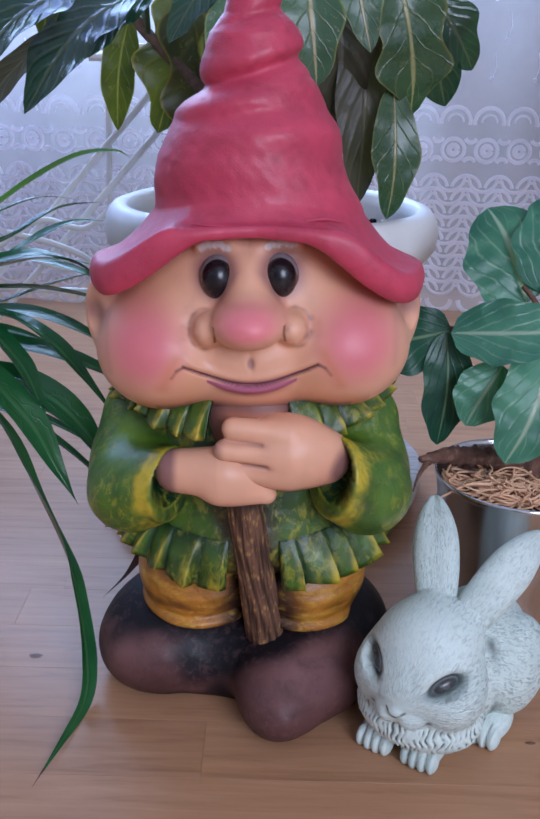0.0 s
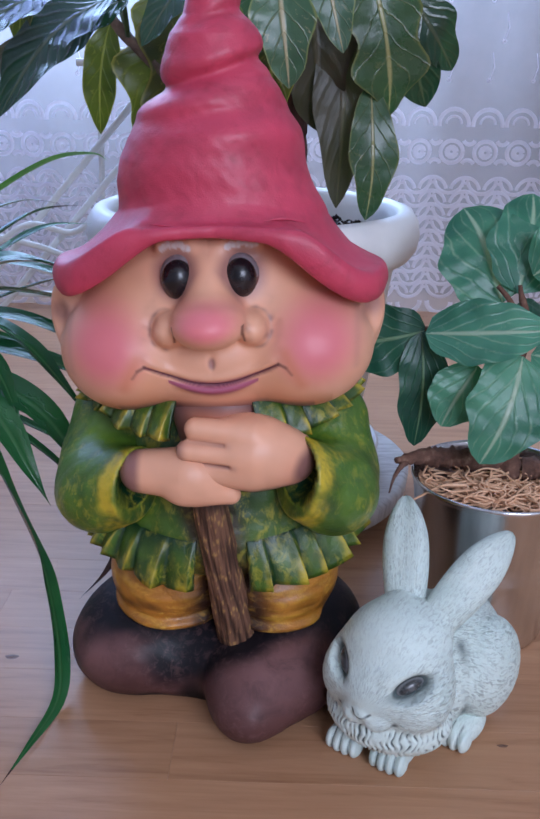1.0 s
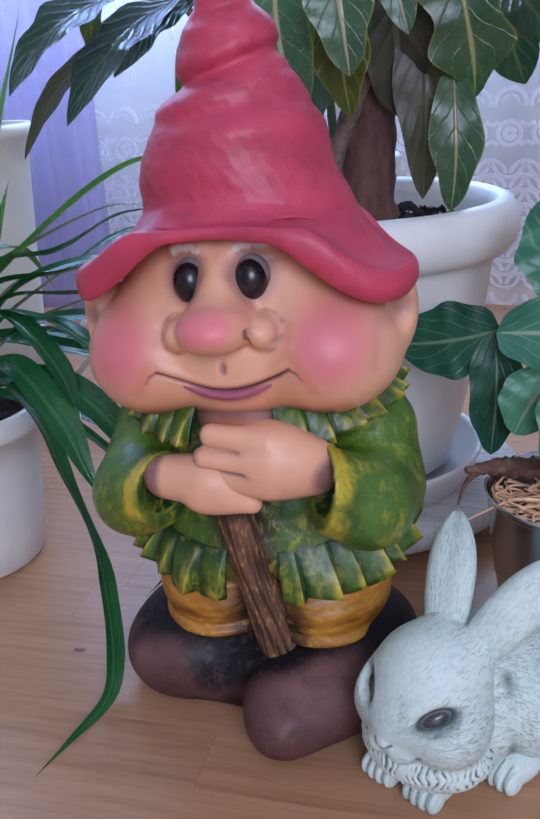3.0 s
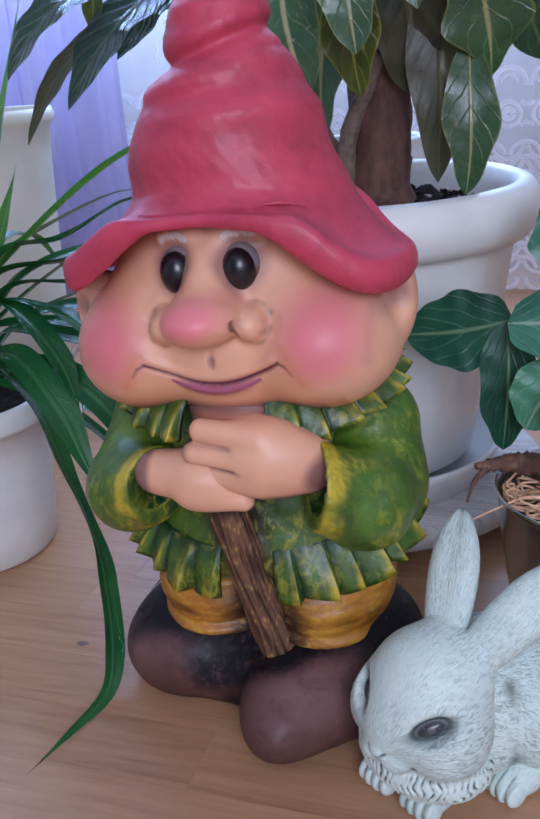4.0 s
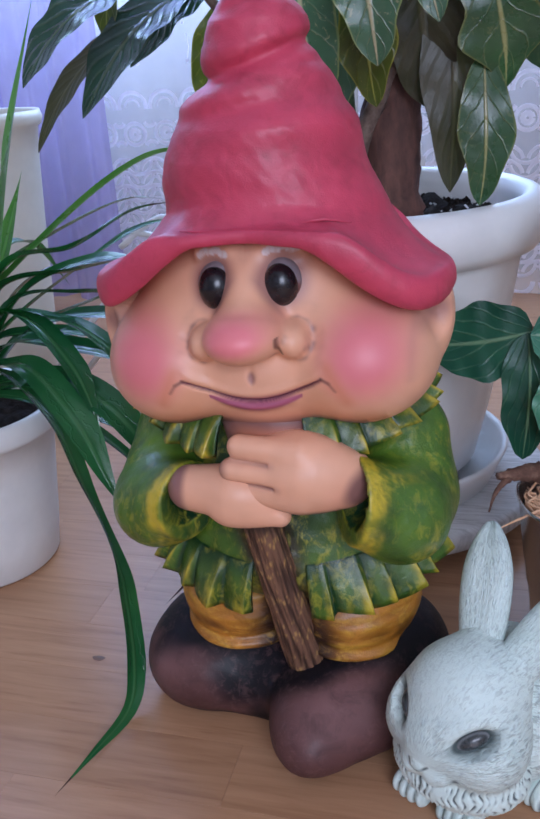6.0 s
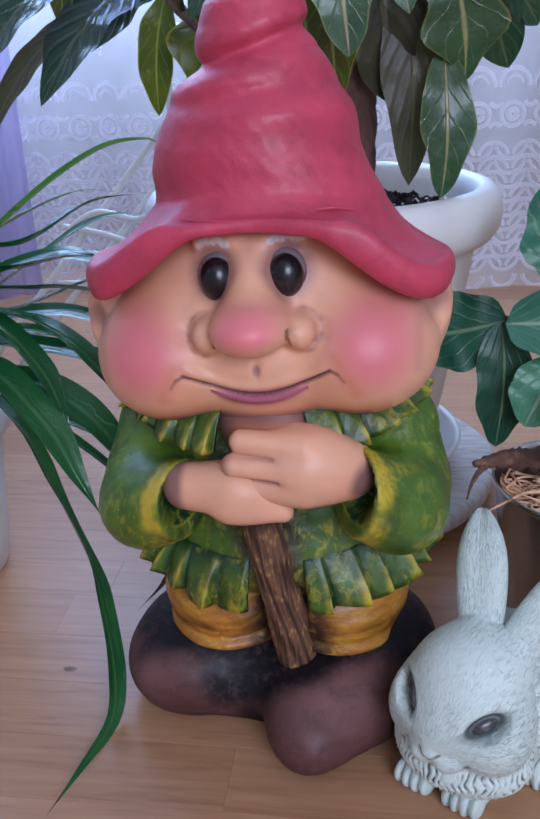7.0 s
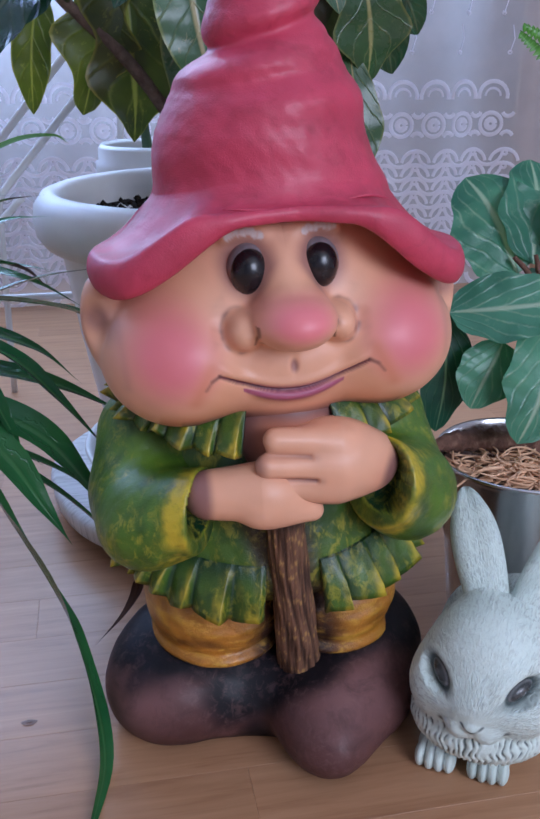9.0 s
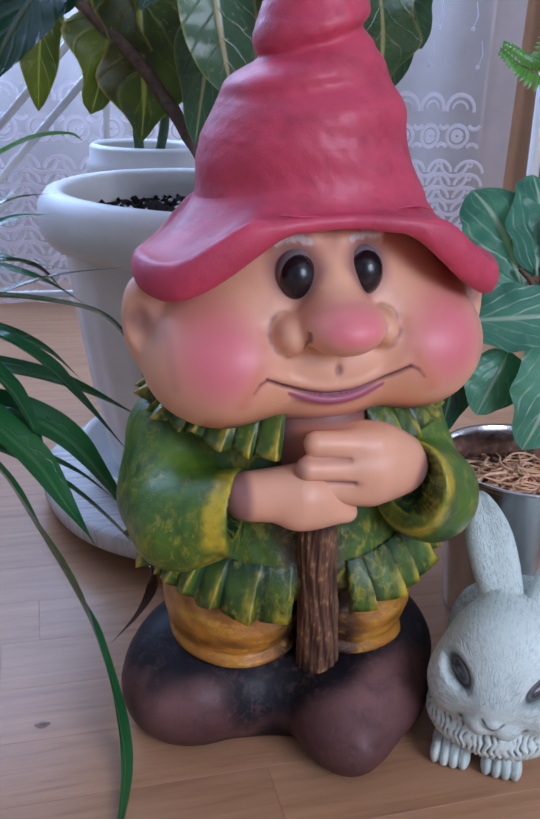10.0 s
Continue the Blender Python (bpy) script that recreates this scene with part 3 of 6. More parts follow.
def gnome():
    g = Cast()

    # head with jowls, nose, chin and ears
    def head(p):
        q = face_frame(p)
        q[:, 0] = np.abs(q[:, 0])
        d = ell(q, (0, 0.765, 0.392), (0.112, 0.092, 0.088))
        d = join(d, ell(q, (0.072, 0.722, 0.357), (0.060, 0.069, 0.054)), 0.024)
        d = join(d, ell(q, (0.0, 0.722, 0.347), (0.052, 0.055, 0.042)), 0.03)
        # muzzle between nose and mouth, chin below it
        d = join(d, ell(q, (0.0, 0.690, 0.356), (0.034, 0.026, 0.020)), 0.016)
        d = join(d, ell(q, (0.0, 0.704, 0.316), (0.030, 0.024, 0.016)), 0.020)
        # ears with a hollow
        d = join(d, ell(q, (0.126, 0.735, 0.383), (0.016, 0.022, 0.034)), 0.010)
        d = cut(d, ell(q, (0.133, 0.713, 0.388), (0.008, 0.010, 0.016)), 0.008)
        # eye sockets and the brow ridge
        d = cut(d, ell(q, (0.0245, 0.656, 0.4225), (0.0150, 0.014, 0.0190)), 0.012)
        d = join(d, cap(q, (0.014, 0.690, 0.4465), (0.037, 0.694, 0.4455), 0.0060, 0.0050), 0.010)
        # nose: broad ball running up into the bridge, small wings beside it
        d = join(d, cap(q, (0, 0.667, 0.402), (0, 0.694, 0.440), 0.0175, 0.0095), 0.018)
        d = join(d, ell(q, (0.0, 0.656, 0.3915), (0.0290, 0.0345, 0.0195)), 0.010)
        d = join(d, ell(q, (0.0330, 0.669, 0.3835), (0.0120, 0.0180, 0.0130)), 0.0060)
        # folds from the wings to the corners of the mouth
        d = d + 0.0016 * np.exp(-(cap(q, (0.049, 0.67, 0.386), (0.056, 0.67, 0.360), 0, 0) / 0.006) ** 2)
        # mouth line, full lower lip, little groove under the nose
        rise = q[:, 2] - smile(q[:, 0])
        fade = np.clip((0.054 - q[:, 0]) / 0.008, 0, 1) * (q[:, 1] < 0.72)
        d = d + fade * (0.0030 * np.exp(-(rise / 0.0016) ** 2) - 0.0016 * np.exp(-((rise - 0.0060) / 0.0040) ** 2))
        full = fade * np.clip(1 - (q[:, 0] / 0.034) ** 2, 0, 1)
        d = d - full * 0.0036 * np.exp(-((rise + 0.0058) / 0.0042) ** 2)
        d = d + 0.0020 * np.exp(-(((q[:, 0]) / 0.0030) ** 2 + ((q[:, 2] - 0.3580) / 0.0055) ** 2)) * (q[:, 1] < 0.72)
        # dimples at the corners
        d = d + 0.0016 * np.exp(-(cap(q, (0.0530, 0.665, 0.3560), (0.0610, 0.668, 0.3500), 0, 0) / 0.0028) ** 2)
        return d

    v, f = star(head, (GX, 0.755, 0.37), 520, 400, 0.24, False, 26, 0.70, 0.55)
    loc = face_frame(v)
    m = loc.copy()
    m[:, 0] = np.abs(m[:, 0])
    m[:, 1] = np.where(v[:, 1] < 0.75, 0.67, 0.9)
    flush = np.clip((v[:, 1] - 0.660) / 0.010, 0, 1)
    front = v[:, 1] < 0.72
    c = np.tile(SKIN, (len(v), 1)) * (1 + 0.05 * wobble(v, 60))[:, None]
    c = blend(c, (0.74, 0.34, 0.17), 0.55 * near(m, (0.052, 0.67, 0.332), 0.004, 0.05))
    c = blend(c, (0.78, 0.38, 0.20), 0.5 * near(m, (0.085, 0.67, 0.415), 0.004, 0.045))
    c = blend(c, BLUSH, 0.95 * near(m, (0.084, 0.67, 0.373), 0.012, 0.046, (1, 2, 1.05)))
    c = blend(c, BLUSH * 1.08, 0.92 * near(m, (0.001, 0.67, 0.397), 0.010, 0.030, (1.1, 1, 0.66)))
    # grey-violet glaze round the eyes, the brim's shade painted on the forehead
    c = blend(c, WASH_SHADE * 1.5, 0.72 * flush * near(m, (0.0255, 0.67, 0.425), 0.014, 0.026, (1, 2, 1.12)))
    c = blend(c, WASH_SHADE * 1.5, 0.30 * flush * near(m, (0.0, 0.67, 0.444), 0.004, 0.016))
    c = blend(c, WASH_SHADE * 1.2, 0.55 * np.clip((m[:, 2] - 0.446) / 0.012, 0, 1))
    # glaze in the folds beside the nose
    wing = np.hypot((m[:, 0] - 0.0345) / 0.0125, (m[:, 2] - 0.3840) / 0.0136)
    tip = np.hypot(m[:, 0] / 0.0288, (m[:, 2] - 0.3915) / 0.0195)
    patchy = 0.55 + 0.45 * wobble(v, 240, 13)
    ring = np.clip(1 - np.abs(wing - 1.08) / 0.24, 0, 1) * (tip > 0.97) * np.clip((m[:, 0] - 0.026) / 0.01, 0, 1)
    seam = np.clip(1 - np.abs(m[:, 0] - 0.0262 - 0.10 * np.abs(m[:, 2] - 0.386)) / 0.0016, 0, 1) * (m[:, 2] > 0.3765) * (m[:, 2] < 0.393)
    base = np.clip(1 - np.abs(tip - 1.08) / 0.10, 0, 1) * np.clip((0.382 - m[:, 2]) / 0.006, 0, 1)
    c = blend(c, WASH_SHADE * 1.1, np.clip(0.8 * ring * patchy, 0, 1) * front)
    c = blend(c, (0.20, 0.085, 0.055), np.clip(1.1 * seam, 0, 0.9) * front)
    c = blend(c, WASH_SHADE * 1.5, 0.55 * base * front)
    for x, z, r in ((0.030, 0.389, 0.006), (0.047, 0.388, 0.007), (0.044, 0.378, 0.005)):
        c = blend(c, WASH_SHADE * 1.25, np.clip(0.75 * patchy, 0, 1) * near(loc * np.array((1, 0, 1)), (x, 0, z), 0.001, r, (0.8, 1, 1.3)) * front)
    c = blend(c, WASH_SHADE * 1.5, 0.30 * near_line(m, (0.046, 0.67, 0.405), (0.053, 0.67, 0.365), 0.002, 0.010) * patchy.clip(0, 1))
    c = blend(c, WASH_SHADE * 1.6, 0.75 * near(m, (0, 0.67, 0.3570), 0.002, 0.0055, (0.8, 3, 1.3)))
    # lips and mouth line
    rise = m[:, 2] - smile(m[:, 0])
    taper = (1 - (m[:, 0] / 0.042) ** 2).clip(0.0, 1)
    upper = np.clip(1 - np.abs(rise - 0.002) / (0.0042 * taper + 0.0002), 0, 1) * (m[:, 0] < 0.050) * front
    lower = np.clip(1.15 - np.abs(rise + 0.0050) / (0.0062 * taper + 0.0002), 0, 1) * (m[:, 0] < 0.036) * front
    c = blend(c, (0.42, 0.13, 0.17), 0.75 * upper)
    c = blend(c, (0.40, 0.105, 0.185), np.clip(1.25 * lower, 0, 1) * 0.9)
    line = np.clip(1.35 - np.abs(rise) / 0.0015, 0, 1) * (m[:, 0] < 0.0535) * front
    c = blend(c, (0.13, 0.03, 0.055), 0.92 * line)
    c = blend(c, WASH_SHADE * 0.8, 0.75 * near_line(m, (0.0525, 0.67, 0.3570), (0.0580, 0.67, 0.3545), 0.0004, 0.0024))
    c = blend(c, WASH_SHADE * 0.9, 0.65 * near_line(m, (0.0580, 0.67, 0.3545), (0.0625, 0.67, 0.3485), 0.0003, 0.0022))
    c = blend(c, (0.62, 0.22, 0.10), 0.5 * near_line(m, (0.058, 0.67, 0.365), (0.070, 0.67, 0.340), 0.001, 0.010))
    # shade painted in under the chin and jowls, glaze round the ears
    c = blend(c, WASH_SHADE * 1.3, 0.8 * np.clip((0.3235 - m[:, 2]) / 0.012, 0, 1) * near(m, (0.038, 0.67, 0.318), 0.014, 0.030))
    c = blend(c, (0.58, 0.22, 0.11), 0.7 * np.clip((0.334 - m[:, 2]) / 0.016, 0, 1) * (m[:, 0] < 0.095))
    c = blend(c, WASH_SHADE * 0.95, 0.85 * np.clip((0.3235 - m[:, 2]) / 0.010, 0, 1) * (m[:, 0] < 0.080))
    c = blend(c, WASH_SHADE * 1.3, 0.7 * near(m, (0.130, 0.67, 0.388), 0.005, 0.018))
    c = blend(c, WASH_SHADE * 1.6, 0.28 * near_line(m, (0.117, 0.67, 0.41), (0.114, 0.67, 0.350), 0.001, 0.007))
    # short brows dabbed in white
    for s in (-1, 1):
        b = np.zeros(len(v))
        for k in np.linspace(-1, 1, 9):
            b = np.maximum(b, near(loc, (s * 0.0262 + 0.0105 * k, 0.68, 0.4468 - 0.0024 * k * k + 0.0010 * math.sin(7 * k + s)), 0.0024, 0.0036, (1, 9, 0.9)))
        c = blend(c, (0.74, 0.66, 0.64), b * (0.85 + 0.35 * wobble(v, 700, 3)))
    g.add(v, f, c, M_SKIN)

    # eyes: black balls under pale painted lids
    for s in (-1, 1):
        e = face_point(s * 0.0243, 0.6826, 0.4205)
        v, f = star(lambda p: ell(p, e, (0.0133, 0.0134, 0.0166)), e, 72, 54, 0.03)
        g.add(v, f, (0.010, 0.009, 0.012), M_EYE)
        lid = face_point(s * 0.0243, 0.6866, 0.4212)
        v, f = star(lambda p: ell(p, lid, (0.0150, 0.0136, 0.0180)), lid, 90, 70, 0.03)
        c = np.tile((0.22, 0.19, 0.21), (len(v), 1)) * (1 + 0.2 * wobble(v, 300, 4))[:, None]
        c = blend(c, (0.62, 0.58, 0.62), 0.8 * near_line(v, (lid[0] - 0.007, 0.676, lid[2] + 0.0135), (lid[0] + 0.006, 0.676, lid[2] + 0.0145), 0.001, 0.0045))
        c = blend(c, WASH_SHADE * 0.9, np.clip((lid[2] + 0.004 - v[:, 2]) / 0.006, 0, 1))
        g.add(v, f, c, M_SKIN)

    # pointed hat in one piece: underside, thick drooping brim, flare, cone with rolled folds
    nu = 300
    a = np.linspace(0, 2 * math.pi, nu, endpoint=False)
    ca, sa = np.cos(a), np.sin(a)
    side = np.abs(ca)
    back = np.maximum(0, sa)

    def ease(t):
        t = np.clip(t, 0, 1)
        return t * t * (3 - 2 * t)

    r_sh = (0.0990 + 0.0320 * side ** 1.6 + 0.018 * back * (1 - side)) * (1 + 0.010 * np.sin(5 * a + 0.7) + 0.006 * np.sin(9 * a))
    z_top = 0.4630 - 0.036 * ease((side - 0.55) / 0.45) - 0.012 * back * (1 - side) + 0.0016 * np.sin(4 * a + 1)
    z_bot = 0.4535 - 0.050 * ease((side - 0.33) / 0.62) - 0.012 * back * (1 - side) + 0.0012 * np.sin(7 * a)
    key_z = [0.440, 0.448, 0.462, 0.480, 0.505, 0.528, 0.548, 0.560, 0.568, 0.580, 0.598, 0.612, 0.628, 0.645, 0.665, 0.685, 0.690]
    key_r = [0.0960, 0.0935, 0.0880, 0.0830, 0.0765, 0.0675, 0.0560, 0.0465, 0.0420, 0.0400, 0.0345, 0.0245, 0.0205, 0.0185, 0.0145, 0.0075, 0.0005]
    key_x = [0.0130, 0.0130, 0.0125, 0.0115, 0.0110, 0.0130, 0.0165, 0.0170, 0.0140, 0.0120, 0.0110, 0.0120, 0.0115, 0.0090, 0.0050, -0.002, -0.004]
    rows = []

    def brim_row(r, z):
        shift = 0.034 * side ** 1.7 * np.clip((r - 0.085) / 0.045, 0, 1)
        rows.append(np.stack([GX + 0.003 + r * ca, 0.757 + r * sa * 0.93 - shift, z + 0 * a], 1))

    for t in np.linspace(0, 1, 10)[:-1]:
        brim_row(0.078 + (r_sh - 0.001 - 0.078) * t, 0.458 + (z_bot - 0.458) * t ** (1.0 + 0.5 * side))
    for t in np.linspace(-90, 90, 15):
        k = math.cos(radians(t))
        brim_row(r_sh + (0.0035 + 0.0035 * side) * k, (z_top + z_bot) / 2 + (z_top - z_bot) / 2 * math.sin(radians(t)))
    z_cone = 0.480 - 0.018 * side ** 2
    rc = np.interp(z_cone, key_z, key_r)
    for t in np.linspace(1, 0, 22)[1:-1]:
        r = rc + (r_sh - rc) * t
        brim_row(r, z_top + (z_cone - z_top) * (1 - t) ** (3.0 - 1.3 * side ** 2))
    for u in np.linspace(0, 1, 190):
        z = z_cone + (0.690 - z_cone) * u
        r0, cx = np.interp(z, key_z, key_r), np.interp(z, key_z, key_x)
        level = z - 0.0125 * ca - 0.5695
        d = -0.0052 * np.exp(-(level / 0.0055) ** 2) + 0.0026 * np.exp(-((level - 0.013) / 0.009) ** 2)
        d += (0.0015 + 0.0035 * ease((0.3 - ca) / 0.9)) * np.exp(-((level + 0.016) / 0.009) ** 2)
        level = z - 0.540 - 0.005 * np.cos(a + 0.4) + 0.004 * np.sin(2 * a)
        w = (0.5 + 0.5 * np.cos(a + 1.0)) ** 1.4
        d += w * (-0.0040 * np.exp(-(level / 0.0085) ** 2) + 0.0030 * np.exp(-((level + 0.018) / 0.012) ** 2))
        level = z - 0.508 + 0.008 * np.cos(a - 0.6)
        d -= 0.0014 * (0.5 + 0.5 * np.cos(a + 0.6)) * np.exp(-(level / 0.012) ** 2)
        level = z - 0.607 - 0.010 * np.cos(a + 0.3)
        d += (0.5 + 0.5 * np.cos(a + 0.4)) * (-0.0036 * np.exp(-(level / 0.005) ** 2) + 0.0020 * np.exp(-((level + 0.012) / 0.007) ** 2))
        d *= ease((z - z_cone) / 0.02) * np.minimum(1.0, (0.70 - z) / 0.03)
        r = np.maximum(r0 + d, 0.0004)
        blend_in = ease((z - z_cone) / 0.03)
        y0 = 0.757 * (1 - blend_in) + (0.756 + 0.048 * (0.50 - z)) * blend_in
        rows.append(np.stack([(cx * blend_in + (GX + 0.003) * (1 - blend_in)) + r * ca, y0 + r * sa * (0.93 + 0.05 * blend_in), z + 0 * a], 1))
    v = np.concatenate(rows)
    lump = 0.0008 * wobble(v, 48, 31) + 0.0005 * wobble(v, 120, 32) + 0.00012 * wobble(v, 330, 33)
    out = np.stack([v[:, 0] - GX, v[:, 1] - 0.757, np.zeros(len(v))], 1)
    out /= np.linalg.norm(out, axis=1)[:, None] + 1e-6
    v = v + out * (lump * np.clip((0.685 - v[:, 2]) / 0.03, 0, 1))[:, None]
    c = np.tile(RED, (len(v), 1)) * (1 + 0.12 * wobble(v, 55, 5))[:, None]
    c = blend(c, RED_DARK, 0.5 * np.clip(wobble(v, 130, 9) - 0.25, 0, 1))
    c = blend(c, RED * np.array((1.25, 1.5, 1.3)), 0.45 * np.clip(wobble(v * np.array((1, 1, 2.2)), 60, 19), 0, 1))
    g.add(v, grid_faces(nu, len(rows), True), c, M_HAT)
    # raised welts of paint over the brim
    for pts in (((0.052, 0.676, 0.4660), (0.070, 0.680, 0.4680), (0.088, 0.690, 0.4640)), ((-0.03, 0.668, 0.4635), (0.005, 0.6655, 0.4625), (0.040, 0.668, 0.4645))):
        tv, tf = tube(pts, [0.0004, 0.0014, 0.0004], 24, 8, 0.1, 3)
        g.add(tv, tf, RED, M_HAT)

    # torso
    def torso(p):
        d = ell(p, (GX, 0.772, 0.225), (0.108, 0.082, 0.105))
        d = join(d, ell(p, (GX, 0.768, 0.170), (0.116, 0.084, 0.045)), 0.03)
        return d

    v, f = star(torso, (GX, 0.77, 0.2), 200, 150, 0.2, False, 24, 0.4, 0.3)
    v = v + 0.0012 * wobble(v, 90, 52)[:, None] * np.array((0, -1, 0))
    c = np.tile(GREEN, (len(v), 1)) * (1 + 0.25 * wobble(v, 70, 2))[:, None]
    # shade coloured into the cloth behind the hands and along the staff
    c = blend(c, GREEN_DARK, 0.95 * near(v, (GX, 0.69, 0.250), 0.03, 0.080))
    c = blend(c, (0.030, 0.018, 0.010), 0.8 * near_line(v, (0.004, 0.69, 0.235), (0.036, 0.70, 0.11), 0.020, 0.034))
    c = blend(c, YELLOW, 0.55 * np.clip(wobble(v, 200, 12) - 0.1, 0, 1) * np.clip((0.21 - v[:, 2]) / 0.05, 0, 1))
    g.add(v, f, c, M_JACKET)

    # puffed sleeves with open bell cuffs
    for s, cuff, elbow, wide in ((-1, (-0.050, 0.677, 0.247), (-0.088, 0.706, 0.224), 0.0315), (1, (0.087, 0.672, 0.260), (0.119, 0.702, 0.230), 0.0345)):
        cuff, elbow = np.array(cuff), np.array(elbow)
        ax = np.array((-s * 0.86, -0.46, 0.10 + 0.08 * s))
        ax /= np.linalg.norm(ax)

        def sleeve(p):
            d = cap(p, (GX + s * 0.094, 0.768, 0.268), (GX + s * 0.099, 0.745, 0.228), 0.044, 0.0445)
            d = join(d, cap(p, (GX + s * 0.100, 0.742, 0.226), elbow, 0.043, 0.037), 0.02)
            d = join(d, cap(p, elbow, cuff + ax * 0.012, 0.036, wide), 0.014)
            d = cut(d, -((p - cuff) @ ax) + 0.0, 0.004)
            return cut(d, ell(p, tuple(cuff + ax * 0.004), (wide * 0.74,) * 3), 0.004)

        v, f = star(sleeve, (GX + s * 0.090, 0.733, 0.236), 240, 180, 0.16)
        fold = wobble(v * np.array((1.0, 1.0, 0.6)), 95, 61 + s)
        v = v + (0.0012 * fold + 0.0004 * wobble(v, 260, 62))[:, None] * np.array((0.2 * s, -1, 0.1))
        c = np.tile(GREEN * 1.15, (len(v), 1)) * (1 + 0.22 * wobble(v, 60, 3))[:, None]
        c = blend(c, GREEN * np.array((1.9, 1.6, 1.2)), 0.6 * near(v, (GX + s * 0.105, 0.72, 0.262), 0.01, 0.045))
        back_off = -((v - cuff) @ ax)
        streak = np.clip(0.60 + 0.75 * wobble(v * np.array((1, 1, 0.35)), 420, 21), 0, 1)
        band = np.clip((back_off + 0.001) / 0.004, 0, 1) * np.clip((0.022 - back_off) / 0.012, 0, 1)
        c = blend(c, GREEN_DARK, 0.6 * np.clip(wobble(v, 75, 41) - 0.05, 0, 1))
        c = blend(c, YELLOW, np.clip(1.5 * band * (0.35 + 0.75 * streak) * (0.75 + 0.8 * wobble(v, 50, 44)), 0, 0.95))
        c = blend(c, YELLOW * 0.85, 0.75 * np.clip((0.245 - v[:, 2]) / 0.04, 0, 1) * streak * np.clip(0.4 + wobble(v, 65, 47), 0, 1))
        if s > 0:
            c = blend(c, YELLOW, 0.8 * streak * near_line(v, (0.098, 0.655, 0.282), (0.134, 0.69, 0.276), 0.002, 0.012))
        # hollow of the cuff painted dark green, its shade included
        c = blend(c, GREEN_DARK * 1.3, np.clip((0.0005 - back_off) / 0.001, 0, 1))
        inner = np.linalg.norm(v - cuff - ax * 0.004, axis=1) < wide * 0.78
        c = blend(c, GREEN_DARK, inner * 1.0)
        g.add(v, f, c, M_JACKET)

    # pleated collar and hem
    def frill(a0, a1, pleats, top, bottom, seed, fan):
        n, lines = int(abs(a1 - a0) / 360 * 900), 10
        rng = np.random.RandomState(seed)
        k = rng.uniform(0.55, 1.45, pleats + 2)
        edge = np.concatenate([[0], np.cumsum(k)])
        edge = edge / edge[pleats]
        lift, slant, size = rng.uniform(-0.6, 1.0, pleats + 2), rng.uniform(-0.9, 0.9, pleats + 2), rng.uniform(0.6, 1.25, pleats + 2)
        pts, cols = [], []
        for under_side in (0, 1):
            for j in range(lines):
                t = j / (lines - 1)
                for i in range(n):
                    s = i / (n - 1)
                    ang = radians(a0 + (a1 - a0) * s)
                    q = min(int(np.searchsorted(edge, s, "right")) - 1, pleats - 1)
                    u = (s - edge[q]) / (edge[q + 1] - edge[q])
                    saw = (u / 0.86) ** 0.8 if u < 0.86 else (1 - u) / 0.14
                    ends = (1 - u) / 0.14 if u > 0.86 else min(1.0, u / 0.06)
                    (rx, ry, z), (bx, by, bz) = top(ang), bottom(ang)
                    push = t * (fan * saw * size[q] + 0.004 * lift[q] * ends) + 0.0030 * math.sin(math.pi * t) - under_side * 0.0024
                    ex, ey = rx + (bx - rx) * t + push, ry + (by - ry) * t + push
                    zz = z + (bz - z) * t + t * ends * (0.0055 * lift[q] + 0.011 * slant[q] * (u - 0.5)) + t * fan * 0.25 * saw
                    pts.append((GX + ex * math.cos(ang), 0.765 + ey * math.sin(ang), zz))
                    cols.append((max(0.0, saw - 0.70) / 0.30 * t, t, saw))
        fs = grid_faces(n, lines) + [q[::-1] for q in grid_faces(n, lines, False, n * lines)]
        for i in range(n - 1):
            b0, b1 = (lines - 1) * n + i, n * lines + (lines - 1) * n + i
            fs.append((b0, b0 + 1, b1 + 1, b1))
        for i in (0, n - 1):
            for j in range(lines - 1):
                p0, p1 = j * n + i, n * lines + j * n + i
                fs.append((p0, p0 + n, p1 + n, p1))
        v, w = np.array(pts), np.array(cols)
        v = v + 0.0011 * wobble(v, 170, seed + 7)[:, None] * np.array((0.5, -0.8, 0.4))
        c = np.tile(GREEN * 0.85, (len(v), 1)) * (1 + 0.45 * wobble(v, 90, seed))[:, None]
        # shade painted into the pleats' hollows and along their upper edge
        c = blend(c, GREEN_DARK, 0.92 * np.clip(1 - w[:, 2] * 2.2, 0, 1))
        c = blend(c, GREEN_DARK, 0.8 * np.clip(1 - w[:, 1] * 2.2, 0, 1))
        stroke = np.clip(0.25 + 1.1 * wobble(v * np.array((1, 1, 0.4)), 300, seed + 1), 0, 1)
        patch = np.clip(0.35 + 0.9 * wobble(v, 60, seed + 3), 0, 1)
        c = blend(c, YELLOW * 0.9, np.clip(w[:, 0] * 1.6 * np.clip(0.55 + 0.7 * wobble(v, 210, seed + 2), 0, 1) + 0.75 * stroke * patch * w[:, 1] * np.clip(w[:, 2] * 1.4 - 0.3, 0, 1) + 0.45 * (w[:, 1] > 0.93) * stroke, 0, 0.95))
